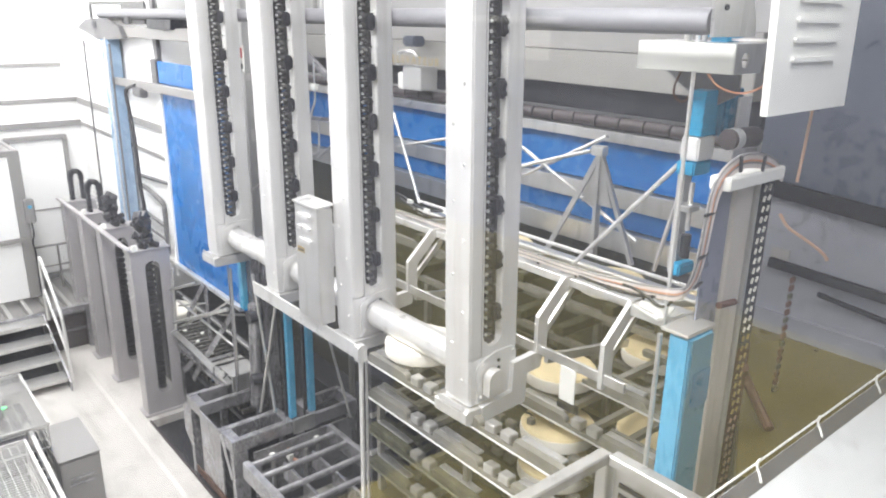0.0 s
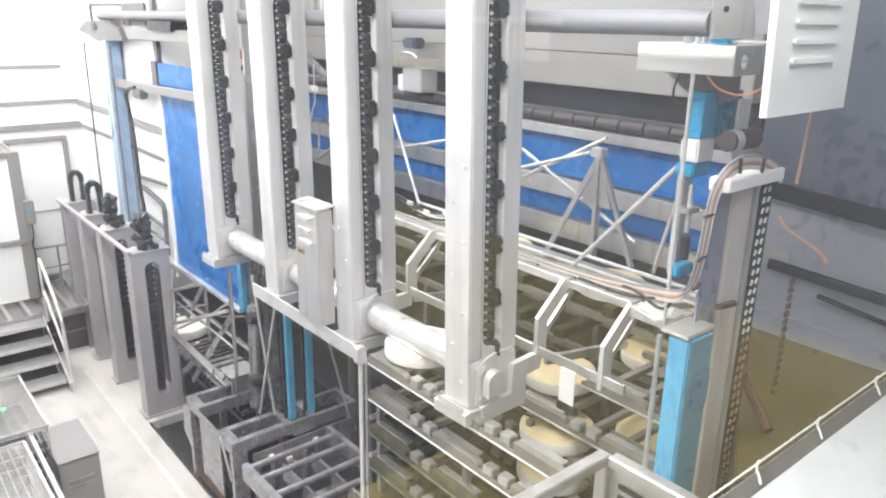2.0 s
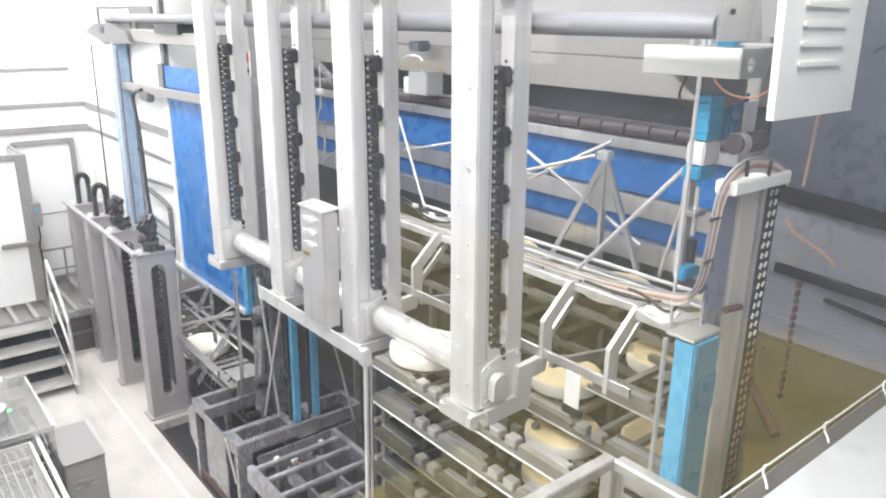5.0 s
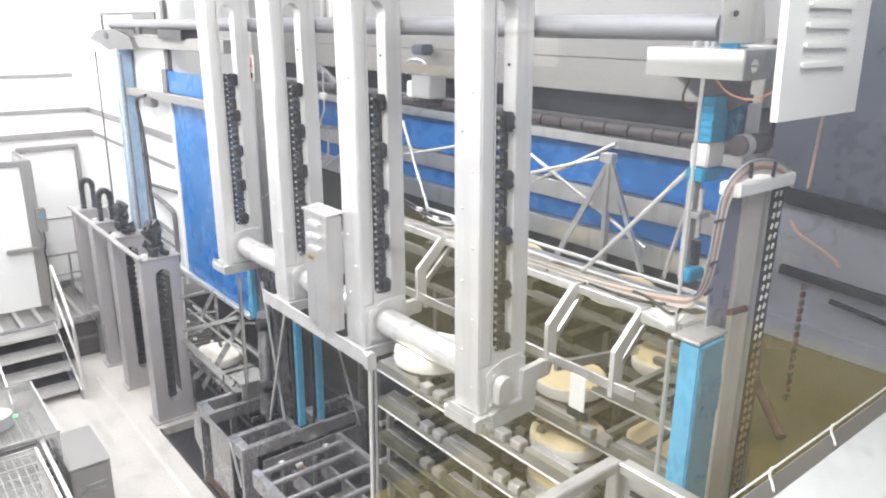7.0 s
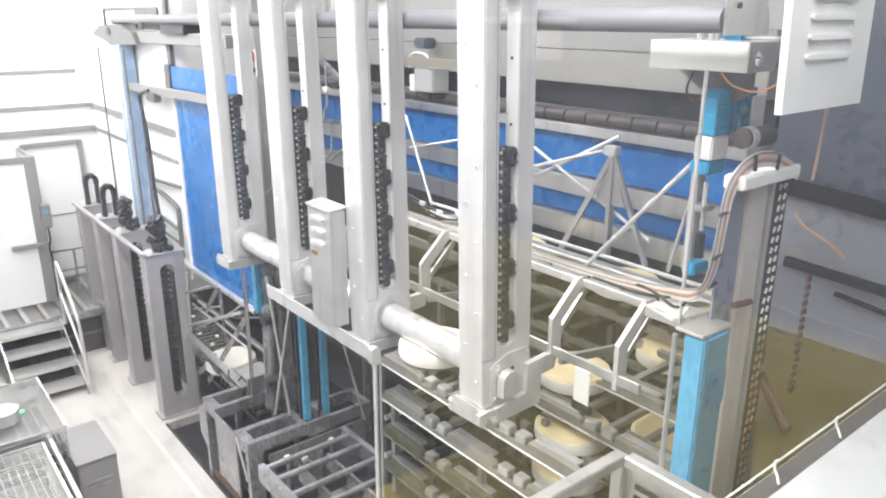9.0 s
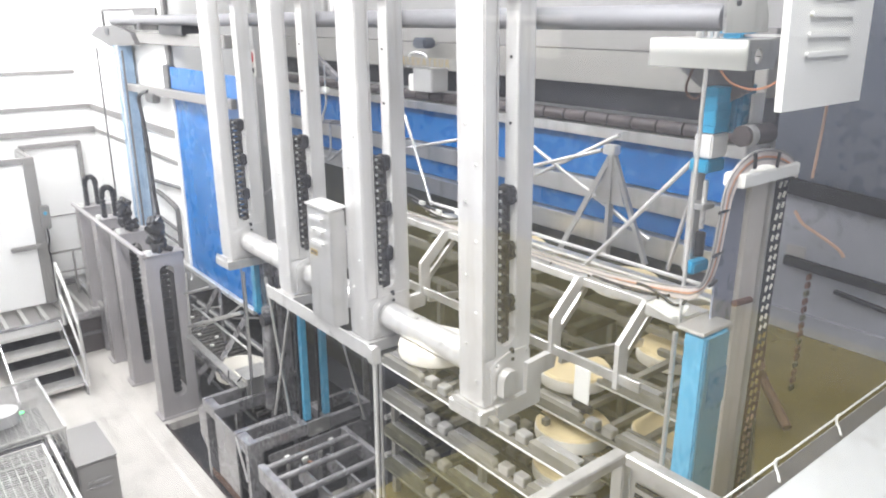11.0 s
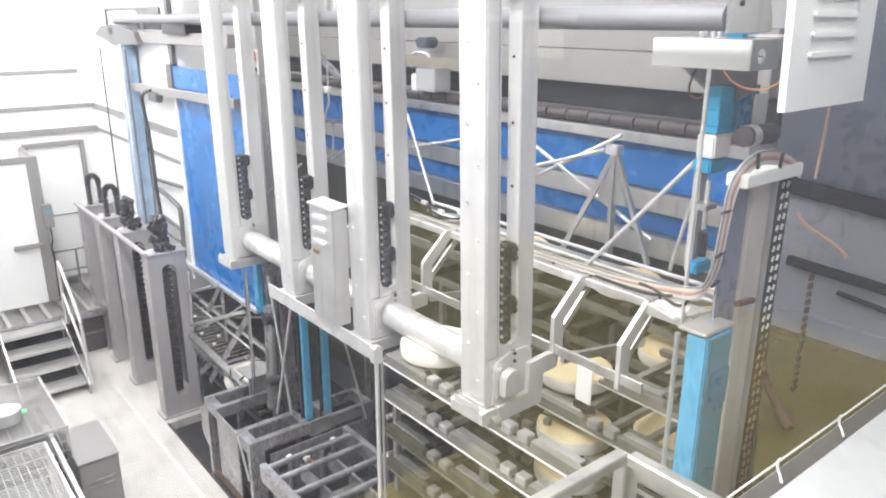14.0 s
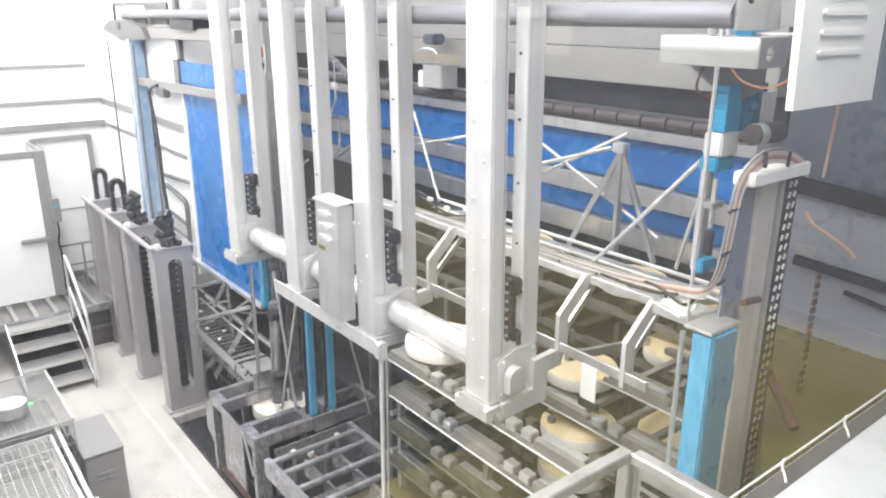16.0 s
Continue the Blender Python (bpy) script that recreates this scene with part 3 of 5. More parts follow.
def columns():
    first = long_column(COLUMN_Y[-1])
    first.matrix_basis = pose(2.6, COLUMN_Y[-1], 2.43, LEAN)
    for y in COLUMN_Y[:-1]:
        copy_thing(first, pose(2.6, y, 2.43, LEAN))
    ys = COLUMN_Y
    t = thing("drive_shaft", (2.62, 4.4, 2.59), "thick brushed-steel drive tube between the lift columns", "shaft")
    for a, b in zip(ys, ys[1:]):
        part("tube", tube((2.6, a - 0.122, 2.58), (2.6, b + 0.108, 2.58), 0.088, 28), BRIGHT, t, smooth=True)
        for yy in (a - 0.128, b + 0.114):
            part("collar", tube((2.6, yy - 0.006, 2.58), (2.6, yy + 0.006, 2.58), 0.097, 28), STEEL, t, smooth=True)
    bm = slab([(2.57 - 0.062 * math.cos(i * math.pi / 12), 2.585 + 0.062 * math.sin(i * math.pi / 12)) for i in range(13)] + [(2.632, 2.5), (2.508, 2.5)], "y", ys[-1] - 0.122, ys[-1] - 0.175)
    part("end_cap", bm, BRIGHT, t, "rounded pale end cap", True)

    a = thing("support_angle", (2.36, 4.3, 2.4), "long steel angle carrying the cabinet between two columns", "beam")
    part("flange", slab([(2.325, 2.385), (2.371, 2.385), (2.371, 2.4), (2.34, 2.4), (2.34, 2.485), (2.325, 2.485)], "y", 3.6, 5.08), BRIGHT, a)
    bm = slab(rounded(2.305, 2.371, 2.375, 2.495, 0.02), "y", 3.56, 3.61)
    part("end_block", bm, BRIGHT, a)
    a = thing("guide_rod", (2.34, 3.585, 0.9), "upright polished steel rod under the support angle", "rod")
    part("rod", tube((2.34, 3.585, 0.9), (2.34, 3.585, 2.374), 0.016, 12), BRIGHT, a, smooth=True)
    part("rod", tube((2.39, 3.6, 0.9), (2.39, 3.6, 2.39), 0.01, 10), STEEL, a, smooth=True)

    e = thing("drive_cabinet", (2.36, 4.15, 2.43), "pale steel cabinet with three louvres and a yellow label", "cabinet")
    part("case", box(2.3, 2.415, 4.0, 4.3, 2.49, 3.29, 0.006), STEEL, e)
    part("lid", slab([(2.29, 3.294), (2.42, 3.31), (2.42, 3.322), (2.29, 3.306)], "y", 3.99, 4.31), BRIGHT, e)
    for k in range(3):
        z = 3.22 - k * 0.085
        part("louvre", slab(rounded(4.1, 4.24, z - 0.012, z + 0.014, 0.012), "x", 2.283, 2.301), BRIGHT, e)
    part("label", box(2.2965, 2.2995, 4.18, 4.27, 2.955, 2.995), YELLOW, e, "yellow warning label")
    part("mark", box(2.295, 2.2963, 4.19, 4.26, 2.968, 2.98), DARK, e)


columns()


def short_columns():
    def build(y, heap=0.0):
        c = thing("short_lift_column", (2.45, y, 0), "waist-to-head-high grey steel lift column with a chain slot", "lift column", "short lift columns")
        bm = slab([(2.24, 0), (2.66, 0), (2.66, 1.96), (2.63, 1.98), (2.27, 1.98), (2.24, 1.96)], "y", y - 0.1, y + 0.1, hole=slot_outline(2.38, 2.54, 0.24, 1.86))
        part("post", bm, POSTGREY, c)
        part("cap", box(2.22, 2.68, y - 0.12, y + 0.12, 1.984, 2.0, 0.004), POSTGREY, c)
        part("foot", box(2.2, 2.7, y - 0.13, y + 0.13, 0, 0.02, 0.004), POSTGREY, c)
        for k in range(6):
            part("bolt", studs([(2.238, y - 0.04, 0.35 + k * 0.28)], "x", 0.012, -0.008), BRIGHT, c)
        part("slot_liner", box(2.533, 2.538, y - 0.09, y + 0.09, 0.35, 1.75), DARK, c)
        # black chain standing in the slot and looped over the top
        bm = bmesh.new()
        for k in range(24):
            z = 0.27 + k * 0.07
            box(2.41, 2.5, y - 0.04, y + 0.04, z, z + 0.055, 0.01, bm)
        part("chain_run", bm, BLACK, c)
        if heap:
            # slack chain piled on the cap
            pile, bm = random.Random(int(y * 100)), bmesh.new()
            for k in range(46):
                u = pile.random()
                p = Vector((2.44 + pile.uniform(-0.09, 0.08) * (1.1 - 0.5 * u), y + pile.uniform(-0.07, 0.07), 2.03 + heap * u))
                d = Vector((pile.uniform(-1, 1), pile.uniform(-1, 1), pile.uniform(-1, 1))).normalized() * 0.05
                bar(p - d, p + d, 0.05, 0.06, 0.012, bm)
            part("chain_heap", bm, BLACK, c, "slack black chain heaped on the cap")
            return c
        bm = bmesh.new()
        n = 15
        for k in range(n):
            a = math.pi * k / (n - 1)
            x, z = 2.455 - 0.068 * math.cos(a), 2.3 + 0.09 * math.sin(a)
            box(x - 0.03, x + 0.03, y - 0.045, y + 0.045, z - 0.03, z + 0.03, 0.012, bm)
        for s in (-1, 1):
            for k in range(6):
                z = 2.02 + k * 0.05
                box(2.455 + s * 0.068 - 0.028, 2.455 + s * 0.068 + 0.028, y - 0.045, y + 0.045, z - 0.022, z + 0.022, 0.01, bm)
        part("chain_loop", bm, BLACK, c)
        part("chain_pin", tube((2.455, y - 0.06, 2.4), (2.455, y + 0.06, 2.4), 0.02), CHAIN, c)
        return c

    first = build(SHORT_Y[0])
    copy_thing(first, pose(2.45, SHORT_Y[1], 0))
    build(SHORT_Y[2], 0.36)
    build(SHORT_Y[3], 0.34)
    t = thing("tie_bar", (2.24, 9.4, 2.01), "thin steel tie bar along the column tops", "rail")
    part("bar", bar((2.23, 10.9, 2.016), (2.23, 7.9, 2.016), 0.05, 0.03, 0.003), POSTGREY, t)
    for y in SHORT_Y:
        part("clip", box(2.255, 2.31, y - 0.13, y - 0.09, 2.0, 2.07, 0.005), PAPER, t)
    for y in SHORT_Y[:-1]:
        part("brace", tube((2.5, y - 0.1, 0.3), (2.5, y - 0.75, 0.3), 0.02), POSTGREY, t)


short_columns()


# ---- blue sheet and overhead gantry ----
def gantry():
    b = thing("blue_sheet_door", (2.89, 7.4, 1.6), "tall blue plastic sheet door with a rolled head and grey guides", "roll door")
    part("sheet", box(2.872, 2.884, 6.42, 8.24, 1.62, 3.9), BLUE, b)
    part("head_panel", box(2.845, 2.87, 6.42, 8.24, 3.74, 3.97, 0.006), BLUE, b)
    part("head_box", box(2.83, 2.915, 8.25, 8.42, 3.72, 3.985, 0.008), WORN, b)
    part("side_guide", box(2.85, 2.9, 8.245, 8.3, 1.5, 3.72, 0.004), WHITE, b, "white side guide")
    part("bottom_rail", bar((2.84, 8.7, 1.66), (2.84, 6.5, 1.655), 0.05, 0.05, 0.005), BRIGHT, b, "pale bottom rail")

    g = thing("overhead_gantry", (2.85, 6.0, 4.46), "overhead steel gantry with a long round pipe on a box beam", "gantry")
    part("pipe", tube((2.85, 10.1, 4.44), (2.85, 1.7, 4.49), 0.054, 28), PIPE, g, smooth=True)
    part("beam", bar((2.87, 10.5, 4.24), (2.87, 6.6, 4.27), 0.14, 0.12, 0.006), TRIM, g)
    part("back_plate", box(2.895, 2.91, 8.623, 9.42, 4.339, 4.586, 0.004), WORN, g)
    part("plate_edge", box(2.89, 2.912, 9.42, 10.732, 4.556, 4.586, 0.003), WORN, g)
    part("plate_edge", box(2.89, 2.912, 10.682, 10.732, 4.339, 4.555, 0.003), WORN, g)
    bm = slab([(10.791, 4.251), (10.389, 4.37), (9.727, 4.39), (9.111, 4.308), (8.961, 4.175), (9.962, 4.132), (10.3, 4.192)], "x", 2.74, 2.8)
    part("end_bracket", bm, WORN, g)
    bm = slab([(10.000 + 0.085 * math.cos(k * math.tau / 16), 4.307 + 0.045 * math.sin(k * math.tau / 16)) for k in range(16)], "x", 2.732, 2.739)
    part("pulley", bm, DARK, g)
    part("clamp", box(2.76, 2.94, 7.508, 8.196, 4.304, 4.404, 0.01), DARK, g)
    part("clamp_bolt", tube((2.74, 8.72, 4.34), (2.74, 8.72, 4.42), 0.03), WORN, g)
    part("hanger", box(2.86, 2.9, 8.25, 8.36, 3.98, 4.7, 0.004), WORN, g)
    part("cross_beam", bar((2.8, 9.7, 3.66), (2.8, 6.5, 3.72), 0.06, 0.09, 0.004), TRIM, g)
    part("junction", box(2.74, 2.82, 8.55, 8.85, 3.55, 3.66, 0.015), WORN, g)

    p = thing("blue_post", (2.85, 9.7, 0), "upright post wrapped in pale blue film with loose cables", "post")
    part("post", box(2.74, 2.89, 9.58, 9.86, 0, 4.16, 0.008), PALEBLUE, p)
    # Bright strip paints the highlight along the post's left edge.
    part("edge", box(2.725, 2.737, 9.62, 9.66, 0.0, 4.16), BRIGHT, p)
    part("cable", cord([(2.76, 8.786, 3.669), (2.76, 9.04, 3.63), (2.76, 9.17, 3.56), (2.76, 9.094, 3.382), (2.76, 9.012, 3.055), (2.76, 8.993, 2.716), (2.76, 8.991, 2.437), (2.76, 8.932, 2.201), (2.76, 8.933, 2.021)], 0.022), BLACK, p, "thick black cable")
    part("cable", tube((2.74, 10.58, 4.1), (2.74, 10.62, 1.8), 0.012, 8), WORN, p)
    part("cable", tube((2.74, 9.5, 4.1), (2.74, 9.5, 1.8), 0.014, 8), WORN, p)

    part("hanger_tube", tube((2.95, 5.05, 4.5), (2.95, 5.05, 6.4), 0.022, 12), STEEL, g, smooth=True)
    part("hanger_tube", tube((2.95, 4.93, 4.5), (2.95, 4.93, 6.4), 0.022, 12), BRIGHT, g, smooth=True)

    k = thing("hose_hook", (4.0, 6.9, 3.2), "bent steel hook with a small white fitting", "hook")
    part("fitting", box(3.98, 4.02, 6.86, 6.96, 3.72, 3.78, 0.008), PAPER, k)
    part("hook", cord([(4.0, 6.91, 3.72), (4.0, 6.9, 3.6), (4.0, 6.98, 3.5), (4.0, 7.0, 3.42)], 0.012), BRIGHT, k)
    part("hook", cord([(4.0, 6.91, 3.78), (4.0, 6.91, 4.0)], 0.01), BRIGHT, k)
    part("loop", cord([(4.0, 6.85, 3.42), (4.0, 6.85, 3.1), (4.0, 6.95, 3.02), (4.0, 7.1, 3.05), (4.0, 7.1, 3.4)], 0.012), BRIGHT, k)
    part("brace", bar((4.1, 7.35, 4.12), (4.1, 6.8, 3.86), 0.05, 0.06), GREY, k)
    part("arm", bar((4.05, 7.4, 3.38), (4.05, 6.5, 3.44), 0.04, 0.04), GREY, k)

    s = thing("safety_sign", (2.8, 6.1, 4.02), "small white and red safety sign", "sign")
    part("plate", box(2.8, 2.806, 6.0, 6.28, 4.0, 4.22), PAPER, s)
    part("red_field", box(2.795, 2.799, 6.02, 6.26, 4.12, 4.2), RED, s)
    part("dark_mark", box(2.795, 2.799, 6.02, 6.26, 4.03, 4.07), DARK, s)


gantry()


# ---- the rack of cheeses in the brine ----
TIERS = (2.355, 2.095, 1.835, 1.575)


def wheel_mesh(r=0.24, h=0.1, rind=None):
    bm = bmesh.new()
    n = 40
    rings = []
    for rr, z in ((r * 0.9, 0), (r * 0.985, 0.012), (r, h * 0.3), (r, h * 0.7), (r * 0.985, h - 0.012)):
        rings.append([bm.verts.new((rr * math.cos(k * math.tau / n), rr * math.sin(k * math.tau / n), z)) for k in range(n)])
    for a, b in zip(rings, rings[1:]):
        for k in range(n):
            bm.faces.new((a[k], a[(k + 1) % n], b[(k + 1) % n], b[k]))
    bm.faces.new(rings[0])
    bm.faces.new(rings[-1])
    top = bmesh.new()
    tr = []
    for rr, z in ((r * 0.984, h - 0.0118), (r * 0.93, h + 0.002), (r * 0.6, h + 0.006), (r * 0.2, h + 0.004)):
        tr.append([top.verts.new((rr * math.cos(k * math.tau / n), rr * math.sin(k * math.tau / n), z + 0.003 * math.sin(k * 1.7 + rr * 30))) for k in range(n)])
    for a, b in zip(tr, tr[1:]):
        for k in range(n):
            top.faces.new((a[k], a[(k + 1) % n], b[(k + 1) % n], b[k]))
    top.faces.new(tr[-1])
    return solid("side", bm, CHALK, (0, 0, 0), True), solid("rind", top, rind or RIND, (0, 0, 0), True)


SIDE, TOP = wheel_mesh()
_, PALE_TOP = wheel_mesh(rind=CHALK)
BIG_SIDE, BIG_TOP = wheel_mesh(0.28, 0.12, CHALK)


def cheese(x, y, z, label, turn=0, group="cheese wheels in the rack", meshes=(SIDE, TOP)):
    c = tagged(new("cheese_wheel"), label, "cheese", group)
    c.matrix_basis = pose(x, y, z, 0, 0, turn)
    for n, me in zip(("side", "rind"), meshes):
        ob = new(n, me)
        ob.parent = c
    return c


def brining_rack(x0, y0, y1, tiers, label):
    r = thing("brining_rack", (x0 + 0.3, (y0 + y1) / 2, -0.1), label, "rack", "brining racks")
    for ti, (z, yy) in enumerate(tiers):
        # Lower tiers take the darker steel, so their shade is in the colour.
        m = RACK if z > 2.0 else SHADED_OLIVE
        part("rod", tube((x0 - 0.012, y0, z - 0.02), (x0 - 0.012, yy, z - 0.02), 0.006, 8), BRIGHT if ti < 2 else SHADED_OLIVE, r, "thin steel rod", True)
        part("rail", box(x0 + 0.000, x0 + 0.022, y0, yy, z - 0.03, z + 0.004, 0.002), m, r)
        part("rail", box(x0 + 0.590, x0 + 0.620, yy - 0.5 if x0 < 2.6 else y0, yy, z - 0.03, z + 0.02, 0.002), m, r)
        y = yy - 0.04
        while y - 0.3 > y0:
            e = y - 0.4 if y - 0.4 > y0 else y0
            # bed plate with a curved notch at its near end
            notch = [(y, z + 0.005), (y, z + 0.042), (e + 0.05, z + 0.042)] + [(e + 0.05 - 0.05 * math.sin(i * math.pi / 8), z + 0.042 - 0.034 * (1 - math.cos(i * math.pi / 8))) for i in range(1, 5)] + [(e, z + 0.005)]
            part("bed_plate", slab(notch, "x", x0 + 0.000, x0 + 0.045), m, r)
            part("bed_lip", box(x0 + 0.048, x0 + 0.100, e + 0.06, y, z + 0.028, z + 0.042, 0.002), STEEL, r)
            for k in (0.075, 0.195):
                if e - k - 0.05 > y0:
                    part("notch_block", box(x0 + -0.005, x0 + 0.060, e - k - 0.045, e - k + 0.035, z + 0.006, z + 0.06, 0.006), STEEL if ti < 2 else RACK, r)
            if x0 > 2.6 or y > 3.4:
                for xx in (x0 + 0.11, x0 + 0.53):
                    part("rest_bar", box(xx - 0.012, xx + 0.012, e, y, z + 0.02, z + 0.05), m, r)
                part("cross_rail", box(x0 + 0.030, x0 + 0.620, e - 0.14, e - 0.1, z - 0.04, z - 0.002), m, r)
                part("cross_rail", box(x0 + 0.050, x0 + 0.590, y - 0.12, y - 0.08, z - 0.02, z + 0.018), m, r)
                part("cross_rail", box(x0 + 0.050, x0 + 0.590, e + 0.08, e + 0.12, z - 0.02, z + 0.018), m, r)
            y = e - 0.26
    for y in (y1 - 0.03, (y0 + y1) / 2 - 0.06, y0 + 0.03):
        for x in (x0 + 0.07, x0 + 0.6):
            part("upright", box(x, x + 0.04, y - 0.02, y + 0.02, -0.1, tiers[1][0]), RACK, r)
    part("back_sheet", box(x0 + 0.690, x0 + 0.710, y1 - 0.9 if x0 < 2.6 else y0, y1, 0.2, tiers[0][0] - 0.3), SHADED_OLIVE, r, "dark olive back sheet")
    return r


def rack():
    brining_rack(2.43, 1.95, 3.66, [(z, 3.66) for z in (2.355, 2.095, 1.835, 1.575)], "tiered stainless brining rack with notched bed plates")
    brining_rack(2.98 + 0.1, 1.85, 3.6, [(2.5, 2.4), (2.16, 3.6), (1.9, 3.6), (1.64, 3.6)], "rear brining rack behind the front tiers")
    for i, (x, y, z) in enumerate([(2.69, 3.40, 2.355), (3.41, 2.84, 2.16), (3.94, 2.46, 2.281), (3.62, 2.22, 1.9), (3.21, 2.66, 1.9), (3.18, 2.64, 1.64)]):
        cheese(x, y, z + 0.052, "round yellow cheese wheel with a white side lying in the rack", 37 * i, meshes=(SIDE, TOP) if i else (SIDE, PALE_TOP))
    # Dark sheet added where the pit beside the rack lies in shade.
    d = thing("end_baffle", (2.9, 3.75, -0.1), "dark upright sheet standing in for the shaded pit beside the rack", "panel")
    part("plate", box(2.52, 3.5, 3.74, 3.77, -0.1, 2.3), DARK, d)
    part("stay", tube((2.5, 3.72, 1.86), (2.7, 3.72, 1.86), 0.02, 8), STEEL, d)
    part("stay", tube((2.48, 3.7, 1.58), (2.7, 3.7, 1.58), 0.02, 8), STEEL, d)
    k = thing("rear_rack", (4.2, 3.4, 1.6), "rack rails behind the carriage, shadow put into a dark olive", "rack")
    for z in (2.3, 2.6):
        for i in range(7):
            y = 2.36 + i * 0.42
            part("cross_rail", box(3.84, 4.4, y, y + 0.09, z - 0.04, z + 0.03, 0.004), SHADED_OLIVE, k)
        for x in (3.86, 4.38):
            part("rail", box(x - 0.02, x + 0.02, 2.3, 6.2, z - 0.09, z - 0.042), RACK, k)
    for x in (3.86, 4.38):
        for y in (2.4, 3.3, 4.8, 6.1):
            part("upright", box(x - 0.025, x + 0.025, y - 0.025, y + 0.025, -0.1, 2.2), RACK, k)
    for y in (3.0, 2.45, 4.1):
        cheese(4.1, y, 2.631, "round yellow cheese wheel lying on the rear rack", 20 * y)


rack()


# ---- the gripper carriage ----
def carriage():
    c = thing("gripper_carriage", (3.1, 3.0, 2.5), "welded steel gripper carriage with bent arms, braces and a cable beam", "carriage")
    part("cable_beam", bar((3.2, 4.9, 3.02), (3.2, 1.9, 3.02), 0.09, 0.05, 0.004), BRIGHT, c)
    part("lower_rail", bar((2.93, 4.0, 2.66), (2.93, 2.0, 2.66), 0.02, 0.06, 0.003), STEEL, c)

    def arm(y, foot):
        upper = [(2.91, 2.6), (2.91, 2.86), (3.12, 3.058), (3.22, 3.058), (2.99, 2.83), (2.99, 2.6)]
        part("arm", slab(upper, "y", y - 0.014, y + 0.014), COLUMN, c)
        if foot:
            low = [(2.486, 2.438), (2.712, 2.459), (2.72, 2.634), (2.894, 2.648), (2.953, 2.616), (2.939, 2.548), (2.831, 2.539), (2.824, 2.359), (2.506, 2.346)]
            part("arm_foot", slab(low, "y", y - 0.02, y + 0.02), COLUMN, c)
        part("arm_web", bar((3.24, y + 0.03, 2.95), (2.99, y + 0.03, 2.71), 0.02, 0.035), STEEL, c)

    for y, foot in ((4.87, True), (3.85, True), (2.62, True), (2.15, False)):
        arm(y, foot)
    for y in (3.78, 2.55):
        part("cross_link", bar((2.93, y, 2.62), (3.7, y, 2.5), 0.03, 0.05), STEEL, c)
    part("beam_end", box(3.1, 3.28, 1.86, 2.14, 2.985, 3.05, 0.006), BRIGHT, c)
    part("corner_plate", slab([(3.04, 1.93), (3.12, 1.88), (3.2, 1.88), (3.2, 2.12), (3.1, 2.12)], "z", 3.04, 3.056), PAPER, c, "pale folded corner plate")
    part("end_plate", slab([(2.06, 3.075), (2.05, 3.105), (1.85, 3.135), (1.9, 3.05)], "x", 3.062, 3.074), PAPER, c, "bright folded end plate")
    part("upright_rod", tube((3.06, 1.895, 3.0), (3.06, 1.895, 4.27), 0.01, 12), BRIGHT, c, smooth=True)
    part("brace", tube((3.2, 2.68, 3.06), (3.2, 1.98, 3.84), 0.013, 12), BRIGHT, c, smooth=True)
    part("far_rail", tube((3.75, 4.8, 2.98), (3.75, 2.0, 2.98), 0.014, 8), BRIGHT, c)
    part("far_rail", tube((3.7, 4.8, 2.92), (3.7, 2.0, 2.92), 0.012, 8), BRIGHT, c)
    part("far_beam", bar((3.85, 4.9, 2.86), (3.85, 1.9, 2.86), 0.06, 0.05), STEEL, c)
    for y in (4.4, 3.3, 2.2):
        part("cross_tie", bar((3.2, y, 2.98), (3.85, y, 2.86), 0.05, 0.04), STEEL, c)
    # triangular stand and its ties
    part("stand_leg", bar((4.0, 3.12, 3.6), (3.9, 3.46, 2.86), 0.025, 0.035), STEEL, c)
    part("stand_leg", bar((4.0, 3.1, 3.6), (4.0, 2.78, 2.9), 0.03, 0.03), STEEL, c)
    part("stand_leg", bar((4.0, 3.11, 3.66), (4.0, 3.11, 2.88), 0.05, 0.03), STEEL, c)
    part("stand_gusset", slab([(2.98, 3.26), (3.24, 3.26), (3.15, 3.5), (3.14, 3.62), (3.09, 3.62), (3.07, 3.5)], "x", 3.99, 4.01), STEEL, c)
    part("stand_head", box(3.96, 4.03, 3.07, 3.17, 3.6, 3.665, 0.006), BRIGHT, c)
    for p, q in (((4.05, 3.9, 3.54), (4.05, 2.8, 3.06)), ((4.08, 3.9, 3.32), (4.08, 3.13, 3.72)), ((4.0, 4.0, 3.36), (4.0, 3.2, 3.62)),
                 ((4.0, 5.5, 3.63), (3.9, 4.98, 2.9)), ((4.05, 5.5, 3.32), (4.05, 4.3, 3.6)), ((4.0, 6.9, 3.0), (4.0, 6.3, 3.34)), ((4.0, 8.6, 2.3), (4.0, 7.6, 2.85)),
                 ((4.02, 2.62, 2.9), (4.02, 2.46, 3.6))):
        part("tie_rod", tube(p, q, 0.0145, 10), BRIGHT, c, smooth=True)

    g = thing("rack_tag", (2.92, 2.36, 2.4), "white plastic tag hanging from the carriage rail", "tag")
    part("plate", box(2.905, 2.914, 2.31, 2.42, 2.43, 2.64, 0.003), PAPER, g)
    part("clip", box(2.89, 2.93, 2.29, 2.42, 2.385, 2.428, 0.006), DARK, g)

    w = thing("cable_bundle", (3.2, 2.6, 3.06), "bundle of grey and copper-coloured cables with black ties", "cable")
    runs = []
